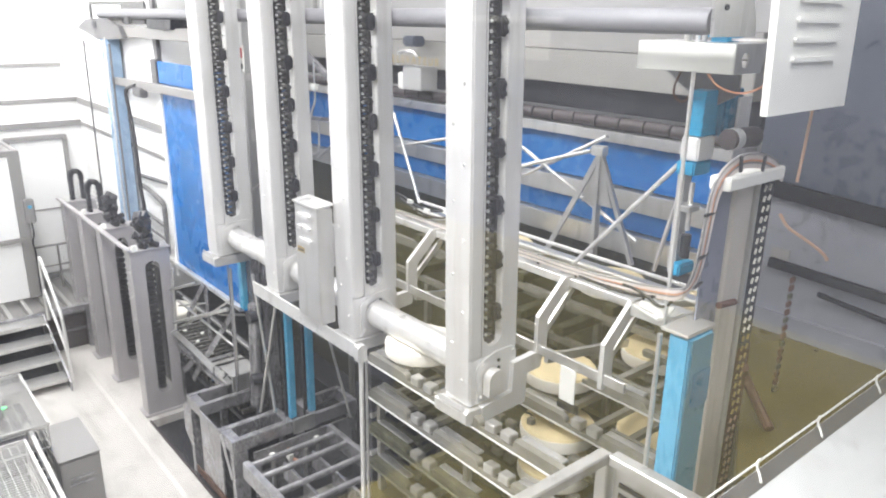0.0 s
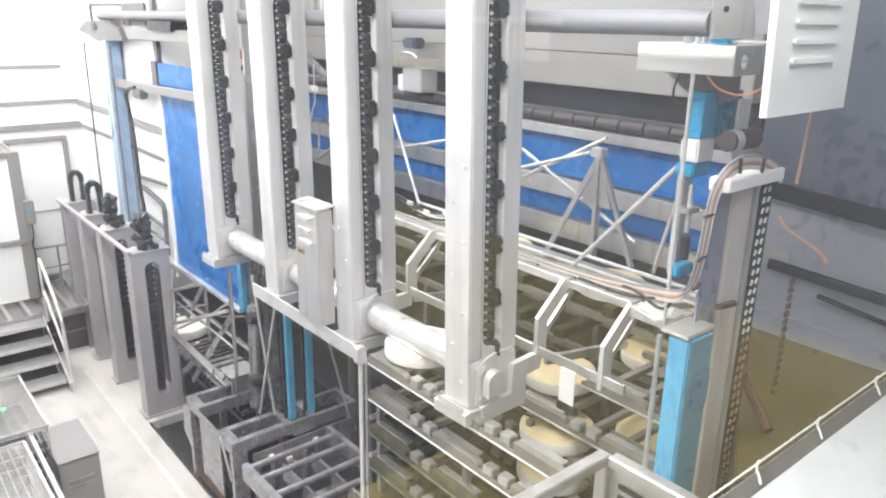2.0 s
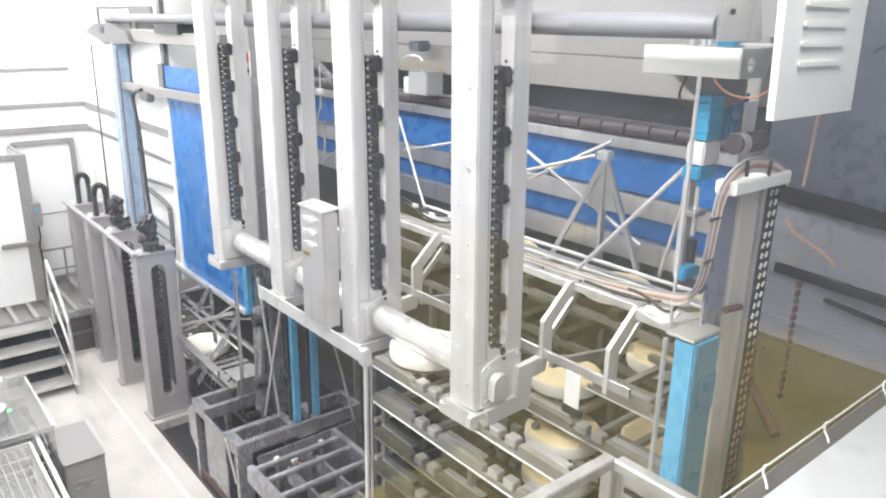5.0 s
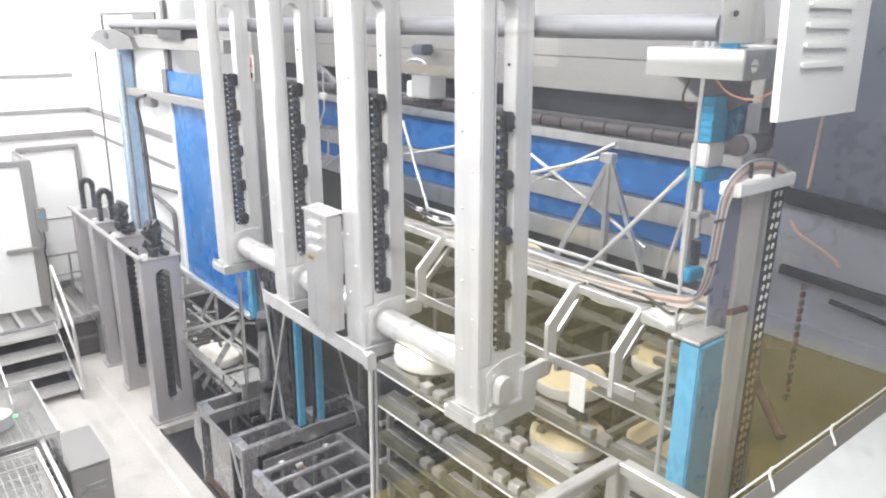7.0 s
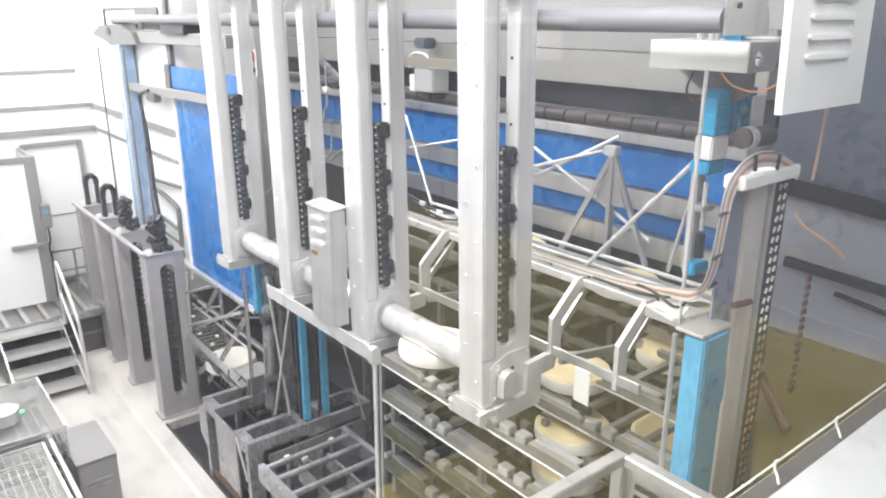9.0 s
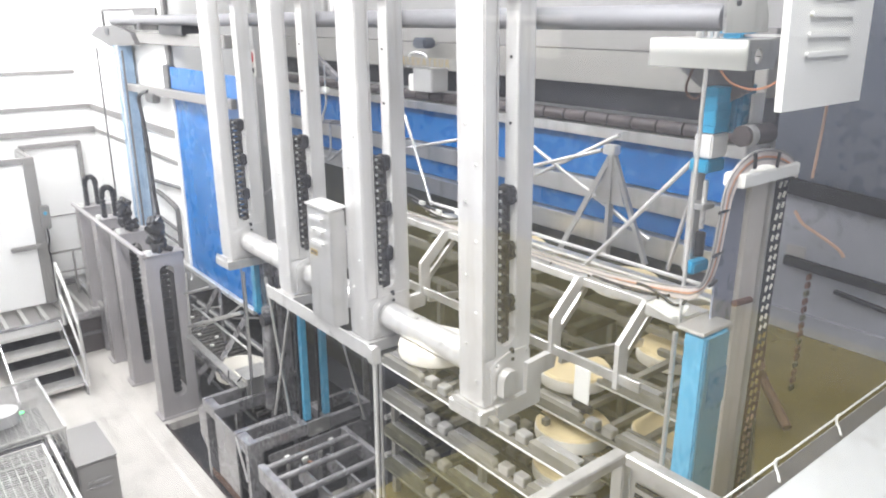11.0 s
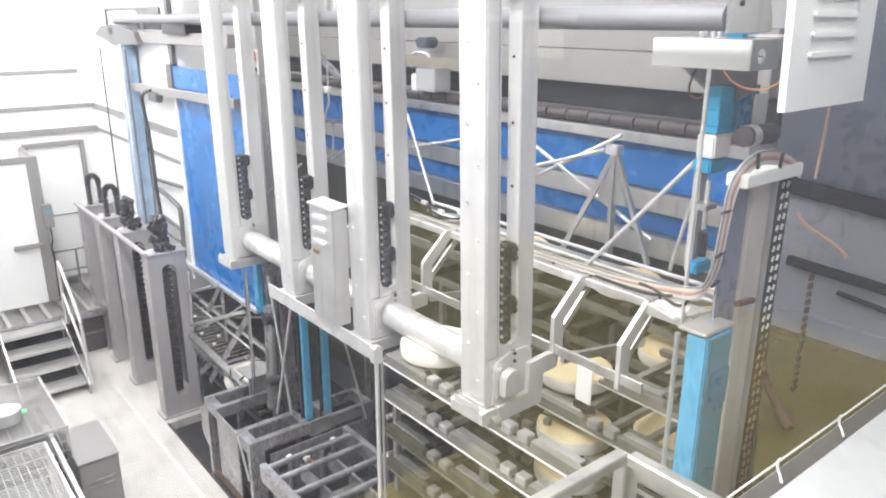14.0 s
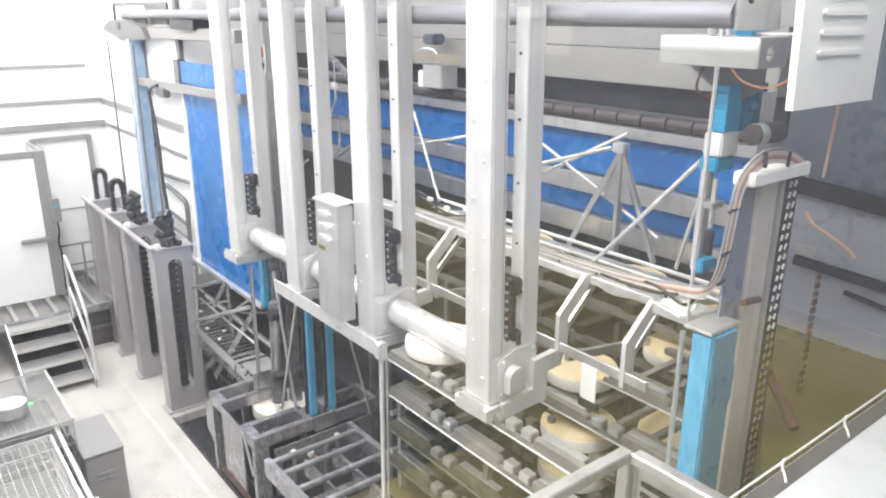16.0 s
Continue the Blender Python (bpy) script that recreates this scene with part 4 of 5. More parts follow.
    for k in range(7):
        o = (k - 3) * 0.0095
        runs.append([(3.4, 1.58, 3.78), (3.36, 1.58, 3.835 + o), (3.2, 1.58, 3.9 + o), (3.0, 1.59, 3.92 + o), (2.86 - o, 1.6, 3.83 + o), (2.85 - o, 1.61, 3.66), (2.86 - o, 1.63, 3.46), (2.88 - o, 1.67, 3.34),
                     (2.97, 1.78, 3.24 + o), (3.08, 1.92, 3.18 + o), (3.15, 2.12, 3.13 + o * 0.8), (3.18, 2.5, 3.09 + o * 0.6), (3.19, 3.2, 3.085 + o * 0.6), (3.2, 4.6, 3.065)])
    for k, pts in enumerate(runs):
        part("cable", cord(pts[:12] if k == 3 else pts, 0.0075), (CABLE, CABLE, TRIM, ORANGE, CABLE, CABLE, TRIM)[k], w, smooth=True)
    for pts in ([(3.17, 4.337, 3.223), (3.17, 4.225, 3.21), (3.17, 4.063, 3.165), (3.17, 3.87, 3.171), (3.17, 3.669, 3.228), (3.17, 3.524, 3.211)], [(3.17, 4.281, 3.19), (3.17, 4.157, 3.163), (3.17, 3.998, 3.124), (3.17, 3.82, 3.132), (3.17, 3.686, 3.177)],
                [(3.06, 2.166, 3.162), (3.06, 2.088, 3.16), (3.06, 2.011, 3.14), (3.06, 1.947, 3.11), (3.06, 1.896, 3.12), (3.06, 1.869, 3.165)], [(3.08, 2.475, 3.113), (3.08, 2.336, 3.109), (3.08, 2.205, 3.108), (3.08, 2.098, 3.115), (3.08, 1.981, 3.144)]):
        part("loose_cable", cord(pts, 0.009), BLACK, w, "loose black cable", True)
    for x, y, z in [(3.16, 4.144, 3.193), (3.16, 3.946, 3.165), (3.16, 3.735, 3.201)]:
        part("fitting", box(x - 0.012, x + 0.012, y - 0.03, y + 0.03, z - 0.012, z + 0.016, 0.004), PAPER, w, "white cable fitting")
    for p, q in (((2.8, 1.6, 3.7), (2.9, 1.61, 3.7)), ((2.81, 1.61, 3.5), (2.91, 1.63, 3.5)), ((2.82, 1.62, 3.36), (2.91, 1.64, 3.36)), ((3.0, 1.575, 3.87), (2.99, 1.575, 3.94)),
                 ((3.18, 1.57, 3.85), (3.19, 1.57, 3.92)), ((3.19, 2.35, 3.04), (3.19, 2.35, 3.12)), ((3.2, 2.6, 3.04), (3.2, 2.6, 3.11)), ((3.2, 2.9, 3.04), (3.2, 2.9, 3.11)), ((3.16, 2.1, 3.05), (3.16, 2.1, 3.13))):
        part("cable_tie", tube(p, q, 0.008, 8), BLACK, w)


carriage()


# ---- drive head, valves, louvred cabinet, chain post ----
def drive_head():
    m = thing("motor_tray", (3.2, 1.95, 4.3), "pale folded steel tray under the gantry with a round cable hole", "tray")
    part("front", box(3.1, 3.112, 1.73, 2.238, 4.265, 4.395, 0.003), CREAM, m)
    part("end", slab([(3.113, 4.265), (3.34, 4.265), (3.4, 4.395), (3.113, 4.395)], "y", 1.73, 1.742, hole=[(3.2 + 0.035 * math.cos(i * math.tau / 16), 4.325 + 0.035 * math.sin(i * math.tau / 16)) for i in range(16)]), STEEL, m)
    part("top", box(3.113, 3.42, 1.743, 2.235, 4.385, 4.397), BRIGHT, m)
    part("rail", bar((3.2, 1.9, 4.412), (3.36, 1.5, 4.412), 0.03, 0.012), BRIGHT, m)
    for kx, ky, kr in ((3.14, 2.0, 0.022), (3.2, 2.03, 0.026), (3.15, 1.95, 0.018), (3.24, 1.97, 0.02)):
        part("knob", tube((kx, ky, 4.398), (kx, ky, 4.44), kr * 0.6, 14), BRIGHT, m, smooth=True)
        part("knob", tube((kx, ky, 4.44), (kx, ky, 4.462), kr, 16), BRIGHT, m, "chrome knob", True)
    part("valve", box(3.16, 3.3, 1.8, 1.92, 4.4, 4.475, 0.02), VALVE, m, "blue valve body")
    part("gusset", slab([(2.22, 4.264), (1.8, 4.264), (1.8, 4.16), (1.95, 4.08)], "x", 3.3, 3.315), WORN, m)
    part("cable", cord([(3.2, 2.05, 4.26), (3.18, 2.08, 4.15), (3.2, 2.02, 4.1), (3.22, 1.98, 4.18)], 0.006), RUST, m)
    part("cable", cord([(3.12, 1.86, 4.26), (3.12, 1.8, 4.2), (3.12, 1.66, 4.18), (3.2, 1.58, 4.26)], 0.005), ORANGE, m)
    h = thing("gantry_plate", (2.9, 1.66, 4.43), "tapered grey hanger plate above the tray", "bracket")
    part("plate", slab([(2.79, 4.43), (3.12, 4.43), (3.11, 4.5), (2.98, 4.8), (2.76, 4.8)], "y", 1.66, 1.675), STEEL, h)
    part("bolt", studs([(2.86, 1.66, 4.545)], "y", 0.012, -0.01), DARK, h)

    v = thing("valve_stack", (3.22, 1.9, 3.3), "stack of cyan pneumatic valves on grey blocks", "valve")
    for k in range(6):
        z = 3.96 + k * 0.036
        part("valve", box(3.19 + 0.004 * (k % 2), 3.32, 1.9, 1.99, z, z + 0.0352, 0.003), VALVE, v)
    part("coil_block", box(3.33, 3.48, 1.86, 2.0, 3.95, 4.2, 0.02), TEAL, v, "dark teal coil block")
    part("block", box(3.185, 3.33, 1.9, 2.0, 3.84, 3.955, 0.008), PLATE, v)
    part("valve", box(3.165, 3.32, 1.9, 2.0, 3.77, 3.835, 0.008), VALVE, v)
    part("motor", tube((3.26, 1.8, 3.955), (3.47, 1.78, 3.955), 0.05, 24), ROLLER, v, "dark brown cylinder motor", True)
    part("motor_ring", tube((3.28, 1.797, 3.955), (3.33, 1.795, 3.955), 0.053, 24), BRIGHT, v, smooth=True)
    part("mount_plate", box(3.4, 3.52, 1.84, 1.852, 3.8, 4.14, 0.004), PLATE, v, "pale mounting plate")
    part("spine", box(3.19, 3.26, 1.96, 2.0, 3.25, 3.77, 0.004), COLUMN, v)
    part("valve", box(3.14, 3.28, 1.9, 1.96, 3.26, 3.32, 0.008), VALVE, v)
    part("fitting", tube((3.17, 1.9, 3.36), (3.17, 1.9, 3.48), 0.025), DARK, v)
    part("fitting", tube((3.17, 1.9, 3.5), (3.17, 1.9, 3.74), 0.012), BRIGHT, v)
    part("cap", box(3.12, 3.22, 1.87, 1.95, 3.6, 3.63, 0.004), STEEL, v)

    l = thing("louvred_cabinet", (3.15, 1.5, 4.14), "pale steel cabinet with four pressed louvres", "cabinet")
    part("case", slab([(2.81, 4.14), (3.5, 4.14), (3.46, 5.0), (2.74, 5.0)], "y", 1.4, 1.43), CREAM, l)
    part("hanger", box(3.05, 3.12, 1.41, 1.425, 5.002, 6.4), STEEL, l)
    for z in (4.575, 4.5, 4.425, 4.35):
        part("louvre", slab(rounded(2.93, 3.3, z - 0.008, z + 0.012, 0.009), "y", 1.387, 1.401), CREAM, l)

    p = thing("chain_post", (3.2, 1.62, 0), "grey steel post carrying an energy chain of pale links", "post")
    part("post", box(3.075, 3.235, 1.62, 1.68, -0.1, 3.79, 0.006), STAINED, p, "pale stained upright")
    part("post_flange", box(3.238, 3.256, 1.6, 1.68, -0.1, 3.79, 0.003), STEEL, p)
    part("side_sheet", box(2.9, 3.072, 1.64, 1.65, 3.06, 3.78), SMOKED, p, "grey side sheet")
    part("bracket", box(2.9, 3.385, 1.56, 1.66, 3.795, 3.855, 0.006), CREAM, p, "pale folded top bracket")
    part("back_strip", box(3.3, 3.46, 1.64, 1.66, 0.6, 3.78), DARK, p)
    for k in range(36):
        z, o = 3.74 - k * 0.052, 0.006 * math.sin(k * 0.9)
        # Lower links are coloured for the olive reflection lying over them.
        link_tint = CHALK if k < 15 else YELLOW if k < 24 else HOSE
        part("link", bar((3.345 + o, 1.625, z - 0.013), (3.358 + o, 1.625, z + 0.013), 0.008, 0.01), link_tint, p)
        part("link", bar((3.39 + o, 1.625, z - 0.013), (3.403 + o, 1.625, z + 0.013), 0.008, 0.01), link_tint, p)
    # Brown strip puts the rusty reflection along the post into colour.
    part("stain", box(3.29, 3.465, 1.636, 1.663, -0.1, 2.9), RUST, p, "rust-brown strip painting the chain's rusty reflection")
    part("bent_guide", cord([(3.42, 1.63, 2.78), (3.6, 1.72, 2.66), (3.42, 1.45, 2.5)], 0.026, 8), RUST, p, "rusty bent guide bar", True)
    part("cable", tube((2.98, 1.58, 3.25), (3.12, 1.58, 3.235), 0.016, 12), RUST, p)

    b = thing("blue_column", (2.8, 1.7, 0), "square column wrapped in bright cyan film, film peeling", "column")
    part("column", box(2.72, 2.91, 1.55, 1.655, -0.1, 3.16, 0.008), CYAN, b)
    part("head", box(2.712, 2.95, 1.555, 1.7, 3.162, 3.178, 0.005), STEEL, b, "thin steel head plate")
    part("film_flap", box(2.77, 2.911, 1.5395, 1.5435, 2.8, 2.98), TEAL, b, "darker overlapping film patch")
    # Thin dull teal sheet paints the shade on the column's near side.
    part("film_wrap", slab([(2.738, -0.08), (2.909, -0.08), (2.909, 3.15), (2.745, 3.15), (2.75, 2.98), (2.733, 2.8), (2.741, 2.5), (2.732, 2.2)], "y", 1.5445, 1.549), SHADED_FILM, b, "near side of the column, its shade put into a dull teal")
    part("thin_cable", cord([(3.42, 1.5, 4.13), (3.43, 1.51, 3.98), (3.43, 1.52, 3.78)], 0.007), HOSE, p)
    r = thing("slim_rod", (2.72, 1.7, 0.8), "slim upright steel rod in front of the rack", "rod")
    part("rod", tube((2.72, 1.7, -0.1), (2.72, 1.7, 3.14), 0.012, 10), STEEL, r, smooth=True)


drive_head()


# ---- brine tank on the near side ----
def tank():
    setting("water_brine", box(2.4, 4.68, 1.28, 3.72, 1.3, 1.32), BRINE, "murky olive-green brine", category="water")
    t = thing("brine_tank", (4.2, 1.2, 0), "white-sided brine tank with a grey liner and an edge cord", "tank")
    part("near_wall", slab([(0.6, 0), (1.27, 0), (1.27, 2.56), (1.235, 2.6), (0.6, 2.157)], "x", 2.5, 5.6), PADDED, t, "white padded near side")
    # Olive sheet follows the edges of the dado's reflection in the window.
    part("brine", slab([(2.934, 1.354), (3.034, 1.28), (4.66, 1.28), (4.66, 2.5), (3.987, 1.902), (3.311, 1.557)], "z", 2.46, 2.48), BRINE, t, "olive surface standing in for the dado's reflection")
    part("side_wall", bar((3.301, 1.557, 2.2), (2.924, 1.354, 2.2), 0.012, 0.5), SHADED_OLIVE, t, "stained inner tank wall")
    part("side_wall", bar((3.977, 1.902, 2.2), (3.301, 1.557, 2.2), 0.012, 0.5), SHADED_OLIVE, t, "stained inner tank wall")
    part("liner", box(4.661, 4.688, 1.28, 2.9, 2.2, 2.62), SLATE_LIGHT, t, "grey liner strip")
    part("rim_band", slab([(1.238, 2.606), (1.185, 2.569), (1.185, 2.563), (1.238, 2.6)], "x", 2.5, 5.6), WORN, t, "dark grey rim band")
    part("edge_cord", tube((2.45, 1.25, 2.63), (4.9, 1.25, 2.63), 0.005, 8), PAPER, t)
    for x in (2.3, 2.87, 3.455, 4.15):
        part("cord_knot", cord([(x + 0.012, 1.25, 2.625), (x + 0.012, 1.235, 2.66), (x - 0.012, 1.235, 2.66), (x - 0.01, 1.235, 2.62), (x - 0.02, 1.215, 2.606), (x - 0.05, 1.19, 2.588)], 0.0065), PAPER, t)
    # Sheets, rails and hose build the slate part of the window's reflection as solids.
    s = thing("slate_screen", (4.6, 1.4, 2.2), "dark slate-grey sheets standing in for the window reflection", "screen")
    part("upper_sheet", box(4.72, 4.75, -0.5, 2.36, 3.42, 6.0), SLATE, s)
    part("lower_sheet", box(4.69, 4.72, -0.5, 2.9, 2.4, 3.4), SLATE_LIGHT, s, "paler lower sheet")
    part("rail", bar((4.66, 2.7, 3.492), (4.66, -0.5, 3.244), 0.05, 0.1), JET, s, "black rail")
    part("rail", bar((4.66, 2.16, 2.962), (4.66, -0.5, 2.817), 0.04, 0.06), JET, s, "black rail")
    part("rail", bar((4.66, 1.819, 2.833), (4.66, -0.5, 2.553), 0.03, 0.025), JET, s, "black rail")
    part("notice", box(4.68, 4.688, 2.046, 2.17, 2.937, 3.062), TRIM, s, "faded grey notice")
    part("hose", cord([(4.63, 2.128, 3.302), (4.63, 2.072, 3.228), (4.63, 1.996, 3.196), (4.63, 1.883, 3.148), (4.63, 1.807, 3.104), (4.63, 1.789, 3.072)], 0.011), HOSE, s)
    # Solid links in place of the post chain's ghost image in the glass.
    h = thing("rusty_chain", (3.859, 1.647, 2.48), "rust-brown links standing in for the chain's mirrored image", "chain")
    for k in range(15):
        z = 2.5 + k * 0.0471
        part("link", box(3.836, 3.882, 1.639, 1.655, z - 0.019, z + 0.019, 0.006), RUST if k % 3 else SHADED_OLIVE, h)
    r = thing("tank_guard", (2.4, 1.6, 2.2), "pale square-tube guard corner beside the tank", "rail")
    part("rail", bar((2.21, 1.57, 2.78), (1.4, 1.57, 2.78), 0.06, 0.05, 0.006), STEEL, r)
    part("rail", bar((2.22, 1.54, 2.78), (2.22, 0.9, 2.78), 0.06, 0.05, 0.006), STEEL, r)
    part("post", box(2.19, 2.25, 1.54, 1.6, 0, 2.75, 0.005), STEEL, r)
    part("sheet", box(2.23, 2.24, 0.9, 1.53, 2.2, 2.74), STEEL, r)
    for k in range(3):
        part("slot", box(2.222, 2.229, 1.3, 1.5, 2.66 - k * 0.05, 2.68 - k * 0.05), DARK, r)


tank()


# ---- the machine at the back ----
def back_machine():
    m = thing("back_conveyor", (4.6, 5.0, 0), "long blue-panelled conveyor machine with grey beams and dark rollers", "machine")
    y0, y1 = 2.4, 9.6
    # The void is a solid dark strip, an opening's shade put into colour.
    for n, mt, z0, z1, x, lab in (("top_fascia", TRIM, 4.25, 4.42, 4.62, "pale upper fascia"), ("cladding", BEIGE, 3.99, 4.245, 4.58, "beige cladding strip"),
                                  ("void", DARK, 3.78, 3.985, 4.75, "dark strip painting a shaded opening"), ("beam", STEEL, 3.6, 3.68, 4.5, "grey box beam"),
                                  ("blue_panel", BLUE, 3.26, 3.595, 4.6, "blue panel"), ("middle_beam", STEEL, 3.1, 3.25, 4.54, "grey box beam"),
                                  ("blue_panel", BLUE, 2.93, 3.095, 4.6, "blue panel"), ("lower_beam", STEEL, 2.76, 2.925, 4.52, "grey box beam"),
                                  ("base", SHADED_OLIVE, -0.1, 2.7, 4.7, "dark wet base")):
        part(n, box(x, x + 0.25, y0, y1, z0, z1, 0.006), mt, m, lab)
    for k in range(30):
        y = 2.5 + k * 0.22
        part("roller", tube((4.56, y, 3.735), (4.56, y + 0.205, 3.735), 0.05, 14), ROLLER, m, smooth=True)
    b = thing("pump_box", (4.5, 5.9, 3.9), "small grey pump box with a wire frame on top", "pump")
    part("case", box(4.36, 4.56, 5.55, 5.85, 3.8, 4.02, 0.01), LIGHTGREY, b)
    part("foot", box(4.4, 4.52, 5.88, 5.98, 3.79, 3.95, 0.01), PAPER, b)
    part("frame", cord([(4.36, 5.92, 4.02), (4.36, 5.92, 4.16), (4.36, 5.62, 4.16), (4.36, 5.62, 4.02)], 0.012), BRIGHT, b)
    part("motor", box(4.36, 4.5, 5.66, 5.86, 4.2, 4.3, 0.02), SLATE, b, "dark motor case")
    s = thing("lettered_beam", (4.4, 5.6, 4.06), "worn strip with faded yellow lettering", "sign")
    part("strip", box(4.33, 4.35, 5.0, 6.0, 4.04, 4.12), BEIGE, s)
    text = bpy.data.curves.new("lettering", "FONT")
    text.body, text.size, text.extrude, text.space_character = "ELEVATEUR", 0.1, 0.001, 1.5
    text.materials.append(YELLOW)
    ob = tagged(new("lettering", text), "faded yellow capital letters")
    ob.parent = s
    ob.matrix_basis = Matrix(((0, 0, -1, 4.328), (-1, 0, 0, 5.97), (0, 1, 0, 4.05), (0, 0, 0, 1)))
    ob.location -= ORIGIN[s]


back_machine()


# ---- lower conveyor frame ----
def lower_frame():
    f = thing("trough_frame", (2.7, 5.5, 0), "grey welded steel trough frame with open cross members", "machine frame")

    def beam(p, q, w=0.09, h=0.12, m=GREY, n="beam"):
        part(n, bar(p, q, w, h, 0.005), m, f)

    def ring(x0, x1, y0, y1, w, z0=0.78, z1=0.9):
        part("beam", box(x0, x1, y1 - w, y1, z0, z1, 0.006), GREY, f)
        part("beam", box(x0, x1, y0, y0 + w, z0, z1, 0.006), GREY, f)
        part("beam", box(x0 + 0.001, x0 + w + 0.02, y0 + w, y1 - w, z0, z1 - 0.002), GREY, f)
        part("beam", box(x1 - w, x1 - 0.001, y0 + w, y1 - w, z0, z1 - 0.002), GREY, f)

    ring(2.22, 2.84, 6.22, 6.53, 0.06)
    ring(2.2, 2.8, 5.44, 5.75, 0.07)
    ring(2.98, 3.48, 5.42, 5.78, 0.05)
    part("link_plate", box(2.78, 3.0, 5.4, 5.425, 0.78, 0.93, 0.004), STEEL, f)
    part("side_plate", box(2.215, 2.23, 5.75, 6.22, 0.18, 0.86), GREY, f, "smooth grey side plate")
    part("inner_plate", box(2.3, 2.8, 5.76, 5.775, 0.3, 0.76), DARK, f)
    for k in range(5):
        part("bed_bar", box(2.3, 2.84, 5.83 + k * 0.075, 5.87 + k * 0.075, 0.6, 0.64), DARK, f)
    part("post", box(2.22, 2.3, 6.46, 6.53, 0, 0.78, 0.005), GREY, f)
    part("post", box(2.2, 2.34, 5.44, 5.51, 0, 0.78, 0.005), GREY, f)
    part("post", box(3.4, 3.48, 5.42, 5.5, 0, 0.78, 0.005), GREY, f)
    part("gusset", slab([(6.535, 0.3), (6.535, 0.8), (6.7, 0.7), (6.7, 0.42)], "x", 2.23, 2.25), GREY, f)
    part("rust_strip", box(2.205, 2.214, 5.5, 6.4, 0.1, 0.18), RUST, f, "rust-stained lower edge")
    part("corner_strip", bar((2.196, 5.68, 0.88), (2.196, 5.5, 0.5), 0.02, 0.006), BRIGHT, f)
    # Near-black bottom and wall paint the trough's inner shade.
    part("trough_bottom", box(2.3, 3.5, 4.0, 6.5, 0.2, 0.23), DARK, f, "trough bottom, coloured dark for its shaded inside")
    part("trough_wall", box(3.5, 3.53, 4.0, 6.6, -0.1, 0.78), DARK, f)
    part("front_apron", box(2.36, 3.38, 5.37, 5.385, 0.3, 0.77), GREY, f)
    for x in (2.42, 2.9):
        part("apron_slot", box(x, x + 0.1, 5.362, 5.369, 0.56, 0.64), DARK, f)
    # tray with round cross tubes
    part("tray_side", box(2.14, 2.2, 4.1, 5.12, 0.74, 0.9, 0.006), GREY, f)
    part("tray_side", box(3.0, 3.05, 4.1, 5.2, 0.74, 0.9, 0.006), GREY, f)
    for y in (5.08, 4.88, 4.62, 4.36, 4.12):
        part("cross_tube", tube((2.2, y, 0.86), (3.0, y, 0.86), 0.028, 12), GREY, f, smooth=True)
    for x in (2.5, 2.78):
        part("rib", box(x, x + 0.025, 4.1, 5.1, 0.6, 0.76, 0.003), GREY, f)
    for y in (4.75, 4.5, 4.26):
        part("rib", box(2.21, 2.99, y, y + 0.03, 0.62, 0.72, 0.003), DARK, f)
    part("tray_end", box(3.06, 3.3, 4.1, 4.13, 0.6, 0.86, 0.004), GREY, f)
    part("tray_end", box(3.06, 3.3, 4.6, 4.63, 0.6, 0.86, 0.004), GREY, f)
    part("drip_tray", box(2.25, 2.98, 4.1, 5.05, 0.42, 0.44), RACK, f, "pale wet drip tray")
    for p in ((2.62, 5.2), (2.8, 5.26), (2.95, 5.3), (2.5, 5.3)):
        part("fitting", box(p[0] - 0.025, p[0] + 0.025, p[1] - 0.03, p[1] + 0.02, 0.7, 0.75, 0.006), PAPER, f, "pale plastic fitting")
        part("fitting_stem", box(p[0] - 0.012, p[0] + 0.012, p[1] - 0.02, p[1] + 0.01, 0.22, 0.7), STEEL, f)
    part("cable", cord([(2.66, 5.3, 0.74), (2.64, 5.22, 0.68), (2.7, 5.16, 0.66)], 0.012), ORANGE, f)

    g = thing("guide_posts", (2.8, 5.5, 0), "upright guides lined with cyan plastic strips", "guide")
    for x, y, z0, z1 in ((2.83, 5.52, 0.9, 2.44), (3.03, 5.52, 0.9, 2.44)):
        part("strip", box(x - 0.03, x + 0.03, y - 0.035, y + 0.02, z0, z1, 0.004), CYAN, g, "cyan plastic guide strip")
        part("backing", box(x - 0.05, x + 0.05, y + 0.022, y + 0.06, 0.0, z1, 0.004), DARK, g)
    part("strip", box(2.72, 2.77, 6.18, 6.26, 1.78, 2.6, 0.004), CYAN, g, "cyan plastic guide strip")
    part("post", box(2.78, 2.86, 6.1, 6.2, 0, 2.5, 0.005), GREY, g)
    part("post", box(2.88, 2.98, 6.02, 6.12, 0, 2.5, 0.005), GREY, g)
    part("roller", tube((2.6, 5.827, 1.854), (2.72, 5.827, 1.854), 0.06, 18), BLACK, g, "black guide roller", True)
    part("roller", tube((2.6, 5.85, 1.207), (2.72, 5.85, 1.207), 0.05, 18), BLACK, g, "black guide roller", True)
    part("brace", tube((2.6, 5.7, 0.95), (2.72, 5.42, 2.3), 0.014, 8), STEEL, g)
    part("brace", tube((2.62, 5.72, 2.3), (2.7, 5.6, 0.95), 0.014, 8), STEEL, g)
    part("brace", tube((3.2, 5.1, 0.95), (3.0, 5.3, 2.2), 0.012, 8), STEEL, g)
    part("rod", tube((2.56, 6.1, 0.9), (2.56, 6.1, 2.4), 0.007, 8), GREY, g)

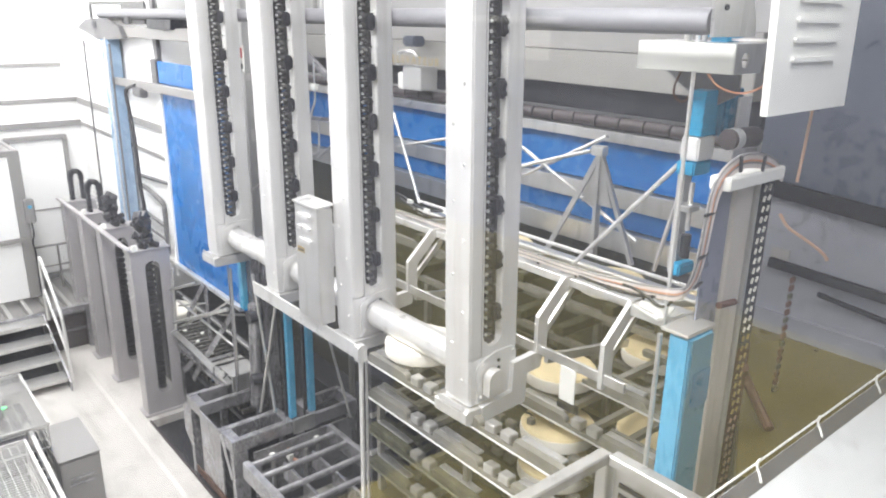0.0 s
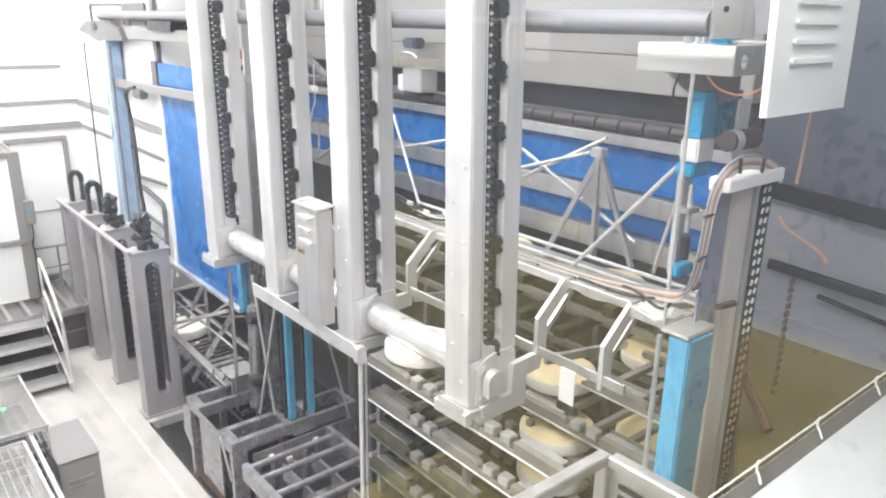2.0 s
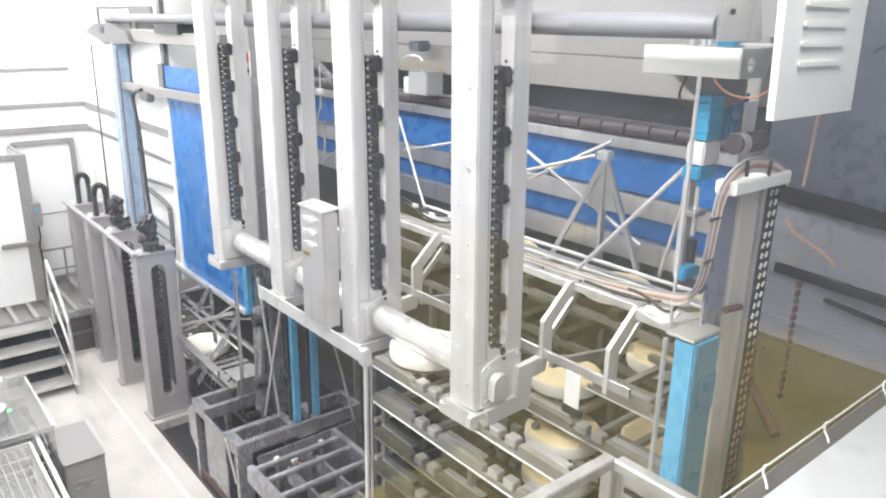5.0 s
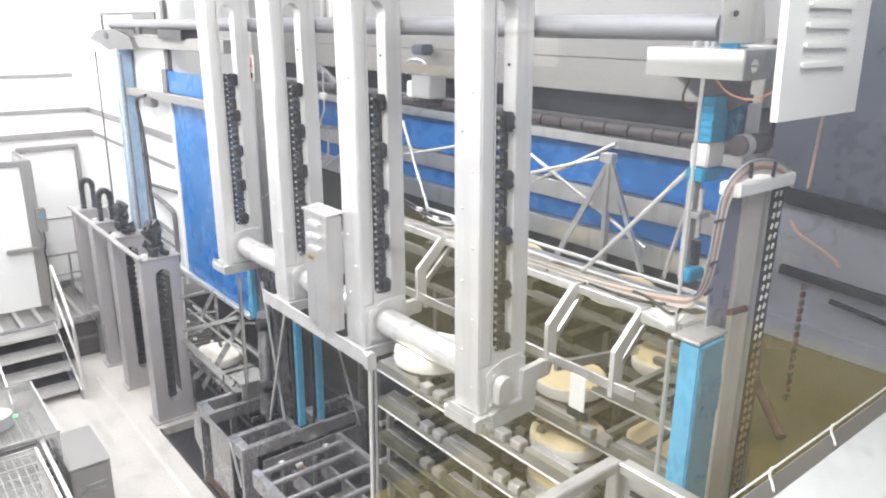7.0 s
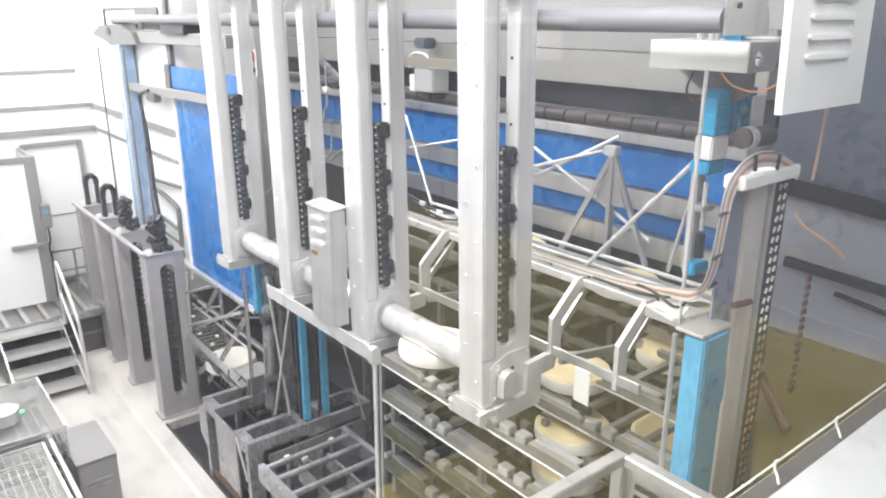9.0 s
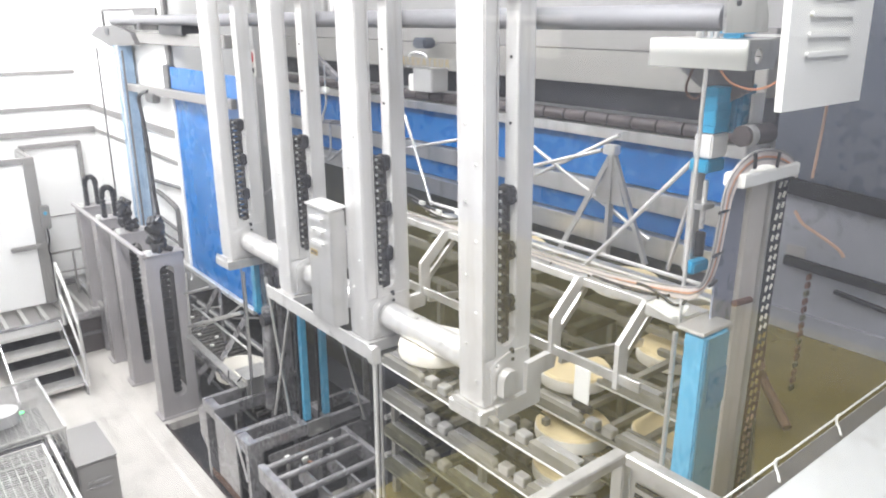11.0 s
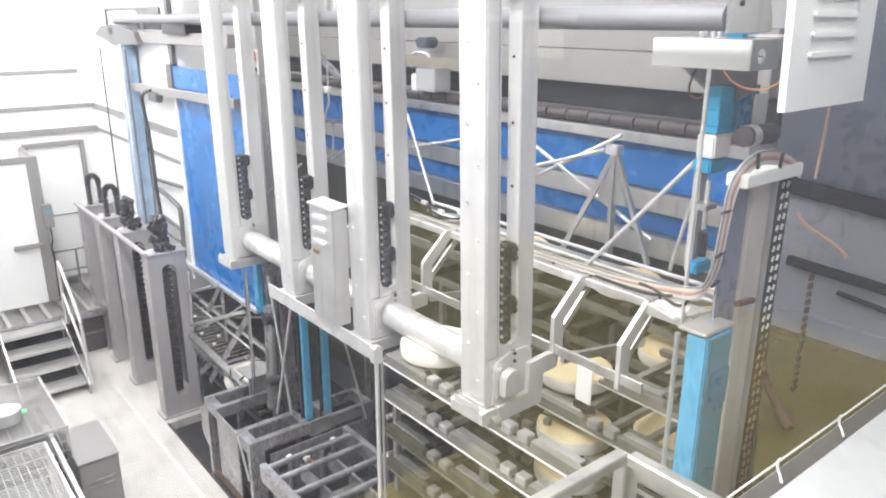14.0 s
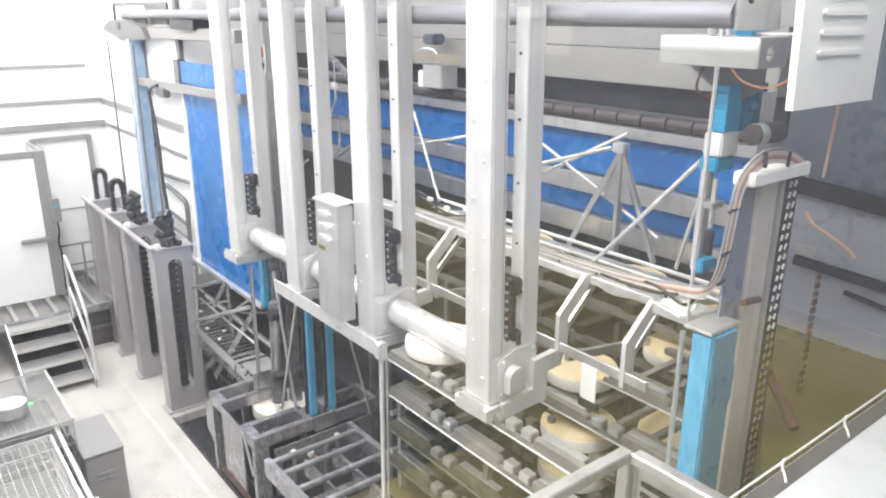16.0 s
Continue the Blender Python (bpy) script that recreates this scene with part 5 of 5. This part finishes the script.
    # side truss of the feed conveyor
    t = thing("feed_conveyor", (2.9, 7.6, 0), "steel feed conveyor with a lattice side truss and dark rollers", "conveyor")
    part("top_chord", bar((2.66, 8.7, 0.78), (2.66, 6.6, 0.78), 0.04, 0.05), GREY, t)
    part("top_chord", bar((3.28, 9.6, 0.78), (3.28, 6.6, 0.78), 0.04, 0.06), GREY, t)
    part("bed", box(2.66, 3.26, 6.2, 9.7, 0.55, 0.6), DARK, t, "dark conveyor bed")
    for k in range(34):
        y = 6.3 + k * 0.1
        part("roller", tube((2.68, y, 0.64), (3.25, y, 0.64), 0.03, 10), CHAIN, t, smooth=True)
    for p, q, r in (((2.62, 7.76, 1.78), (2.62, 7.84, 1.03), 0.018), ((2.6, 7.84, 1.51), (2.6, 7.04, 1.83), 0.014), ((2.6, 7.82, 1.12), (2.6, 6.27, 1.79), 0.02), ((2.63, 7.74, 1.09), (2.63, 7.06, 1.43), 0.011),
                    ((2.645, 7.76, 1.4), (2.645, 6.29, 1.38), 0.013), ((2.645, 6.82, 1.55), (2.645, 6.28, 1.88), 0.012), ((2.62, 6.19, 2.22), (2.62, 6.2, 1.12), 0.012), ((2.68, 7.84, 1.3), (2.68, 7.0, 1.6), 0.011),
                    ((2.9, 8.3, 1.2), (2.9, 6.5, 1.2), 0.013), ((3.2, 8.0, 1.0), (3.2, 6.5, 1.5), 0.013)):
        part("truss_bar", tube(p, q, r, 8), STEEL, t, smooth=True)
    for p, q, w in (((2.66, 6.27, 1.76), (2.66, 7.55, 0.5), 0.07), ((2.66, 7.01, 1.8), (2.66, 7.54, 1.27), 0.06), ((2.66, 7.22, 0.95), (2.66, 7.85, 0.48), 0.07), ((2.68, 7.0, 1.8), (2.68, 6.98, 1.2), 0.08)):
        part("truss_plate", bar(p, q, 0.012, w, 0.003), GREY, t)
    # White discs paint the glints on the dark rollers.
    for k in range(14):
        part("glide", tube((2.95 + 0.14 * (k % 2), 6.5 + k * 0.2, 0.672), (2.95 + 0.14 * (k % 2), 6.5 + k * 0.2, 0.69), 0.024, 10), PAPER, t, "small white disc standing in for a roller glint")
    part("lift_drum", tube((2.68, 5.86, 1.95), (2.68, 5.94, 0.9), 0.058, 18), GREY, t, "grey steel lifting cylinder", True)
    part("stop_plate", slab([(6.2, 1.1), (6.48, 1.1), (6.48, 1.115), (6.2, 1.115)], "x", 2.56, 2.84), STEEL, t, "pale stop plate")
    part("stop_block", box(2.565, 2.835, 6.21, 6.24, 0.93, 1.099, 0.004), STEEL, t)
    part("slide", bar((2.6, 7.85, 0.995), (2.6, 6.36, 0.955), 0.07, 0.02), STEEL, t)
    part("cable", cord([(2.58, 6.7, 1.01), (2.54, 6.62, 0.95), (2.58, 6.5, 0.94), (2.66, 6.42, 1.11)], 0.008), BLACK, t)
    for y in (9.5, 8.0, 6.8):
        for x in (2.68, 3.22):
            part("leg", box(x - 0.03, x + 0.03, y - 0.03, y + 0.03, -0.1, 0.55), GREY, t)
    for k in range(5):
        part("cover", box(2.7, 3.2, 7.0 + k * 0.12, 7.08 + k * 0.12, 0.672, 0.69, 0.004), STEEL if k % 2 else GREY, t)


lower_frame()

# ---- what moves: the lift chains and one cheese wheel on the feed conveyor ----
PITCH, SPEED, TOP_START, CORNER = 0.1, 0.1042, 4.8, 2.58


def chain_segment_meshes():
    bm = bmesh.new()
    for k in range(2):
        z = -0.1 + 0.05 * k + 0.025
        for x in (-0.03, 0.022):
            box(x, x + 0.008, -0.02, 0.02, z - 0.03, z + 0.03, 0.006, bm)
        tube((-0.05, 0, z), (0.05, 0, z), 0.01, 10, bm)
        tube((-0.021, 0, z), (0.021, 0, z), 0.022, 12, bm)
    for x in (-0.046, 0.036):
        box(x, x + 0.01, -0.026, 0.026, -0.099, -0.002, 0.008, bm)
    links = solid("links", bm, CHAIN, (0, 0, 0), True)
    pins = bmesh.new()
    for z in (-0.075, -0.025):
        tube((-0.062, 0, z), (-0.047, 0, z), 0.011, 8, pins)
        tube((-0.03, -0.03, z), (-0.03, -0.021, z), 0.009, 8, pins)
    pins = solid("pins", pins, BRIGHT)
    bm = box(0.012, 0.062, -0.06, 0.045, -0.1, -0.0, 0.012)
    tube((0.037, -0.069, -0.03), (0.037, -0.057, -0.03), 0.012, 8, bm)
    tube((0.037, -0.069, -0.075), (0.037, -0.057, -0.075), 0.012, 8, bm)
    return links, solid("carrier_block", bm, BLACK, (0, 0, 0)), pins


def build_chains():
    links, block, pin = chain_segment_meshes()
    out = []
    for y, way in zip(COLUMN_Y, (-1, -1, 1, 1)):
        root = tagged(new("lift_chain"), "heavy oiled steel lift chain with black carrier blocks", "chain", "lift chains")
        root.matrix_basis = pose(2.592, y - 0.055, 2.43, LEAN) @ pose(0, 0, -2.43)
        for k in range(22):
            seg = new("chain_segment", links)
            seg.parent = root
            pin_ob = new("pins", pin)
            pin_ob.parent = seg
            if k % 3 == 0:
                b = new("carrier_block", block)
                b.parent = seg
            out.append((seg, TOP_START - PITCH * k, way))
    return out


CHAIN_SEGMENTS = build_chains()
MOVING_CHEESE = cheese(3.03, 9.16, 0.672, "large pale cheese wheel riding on the feed conveyor", 20, "cheese on the conveyor", (BIG_SIDE, BIG_TOP))


def motions():
    for seg, z, way in CHAIN_SEGMENTS:
        rows = []
        for i in range(33):
            t = i * 0.5
            run = SPEED * t - (z - CORNER)
            if run <= 0:
                rows.append((t, pose(0, 0, z - SPEED * t)))
            else:
                bend = min(1.0, run / 0.1)
                rows.append((t, pose(0, way * run, CORNER - way * run * math.sin(radians(LEAN)), -90 * way * bend)))
        walk(seg, rows)
    walk(MOVING_CHEESE, [(0, pose(3.03, 9.05, 0.672, 0, 0, 20)), (2, pose(2.97, 8.5, 0.672, 0, 0, 18)), (4, pose(2.92, 8.07, 0.672, 0, 0, 16)), (6.5, pose(2.95, 7.82, 0.672, 0, 0, 14)),
                         (9, pose(2.9, 7.43, 0.672, 0, 0, 10)), (12.5, pose(2.92, 7.07, 0.672, 0, 0, 6)), (14, pose(2.89, 6.93, 0.672, 0, 0, 5)), (15, pose(2.83, 6.5, 0.66, 0, 0, 3)), (16, pose(2.8, 6.15, 0.648, 0, 0, 0))])


motions()
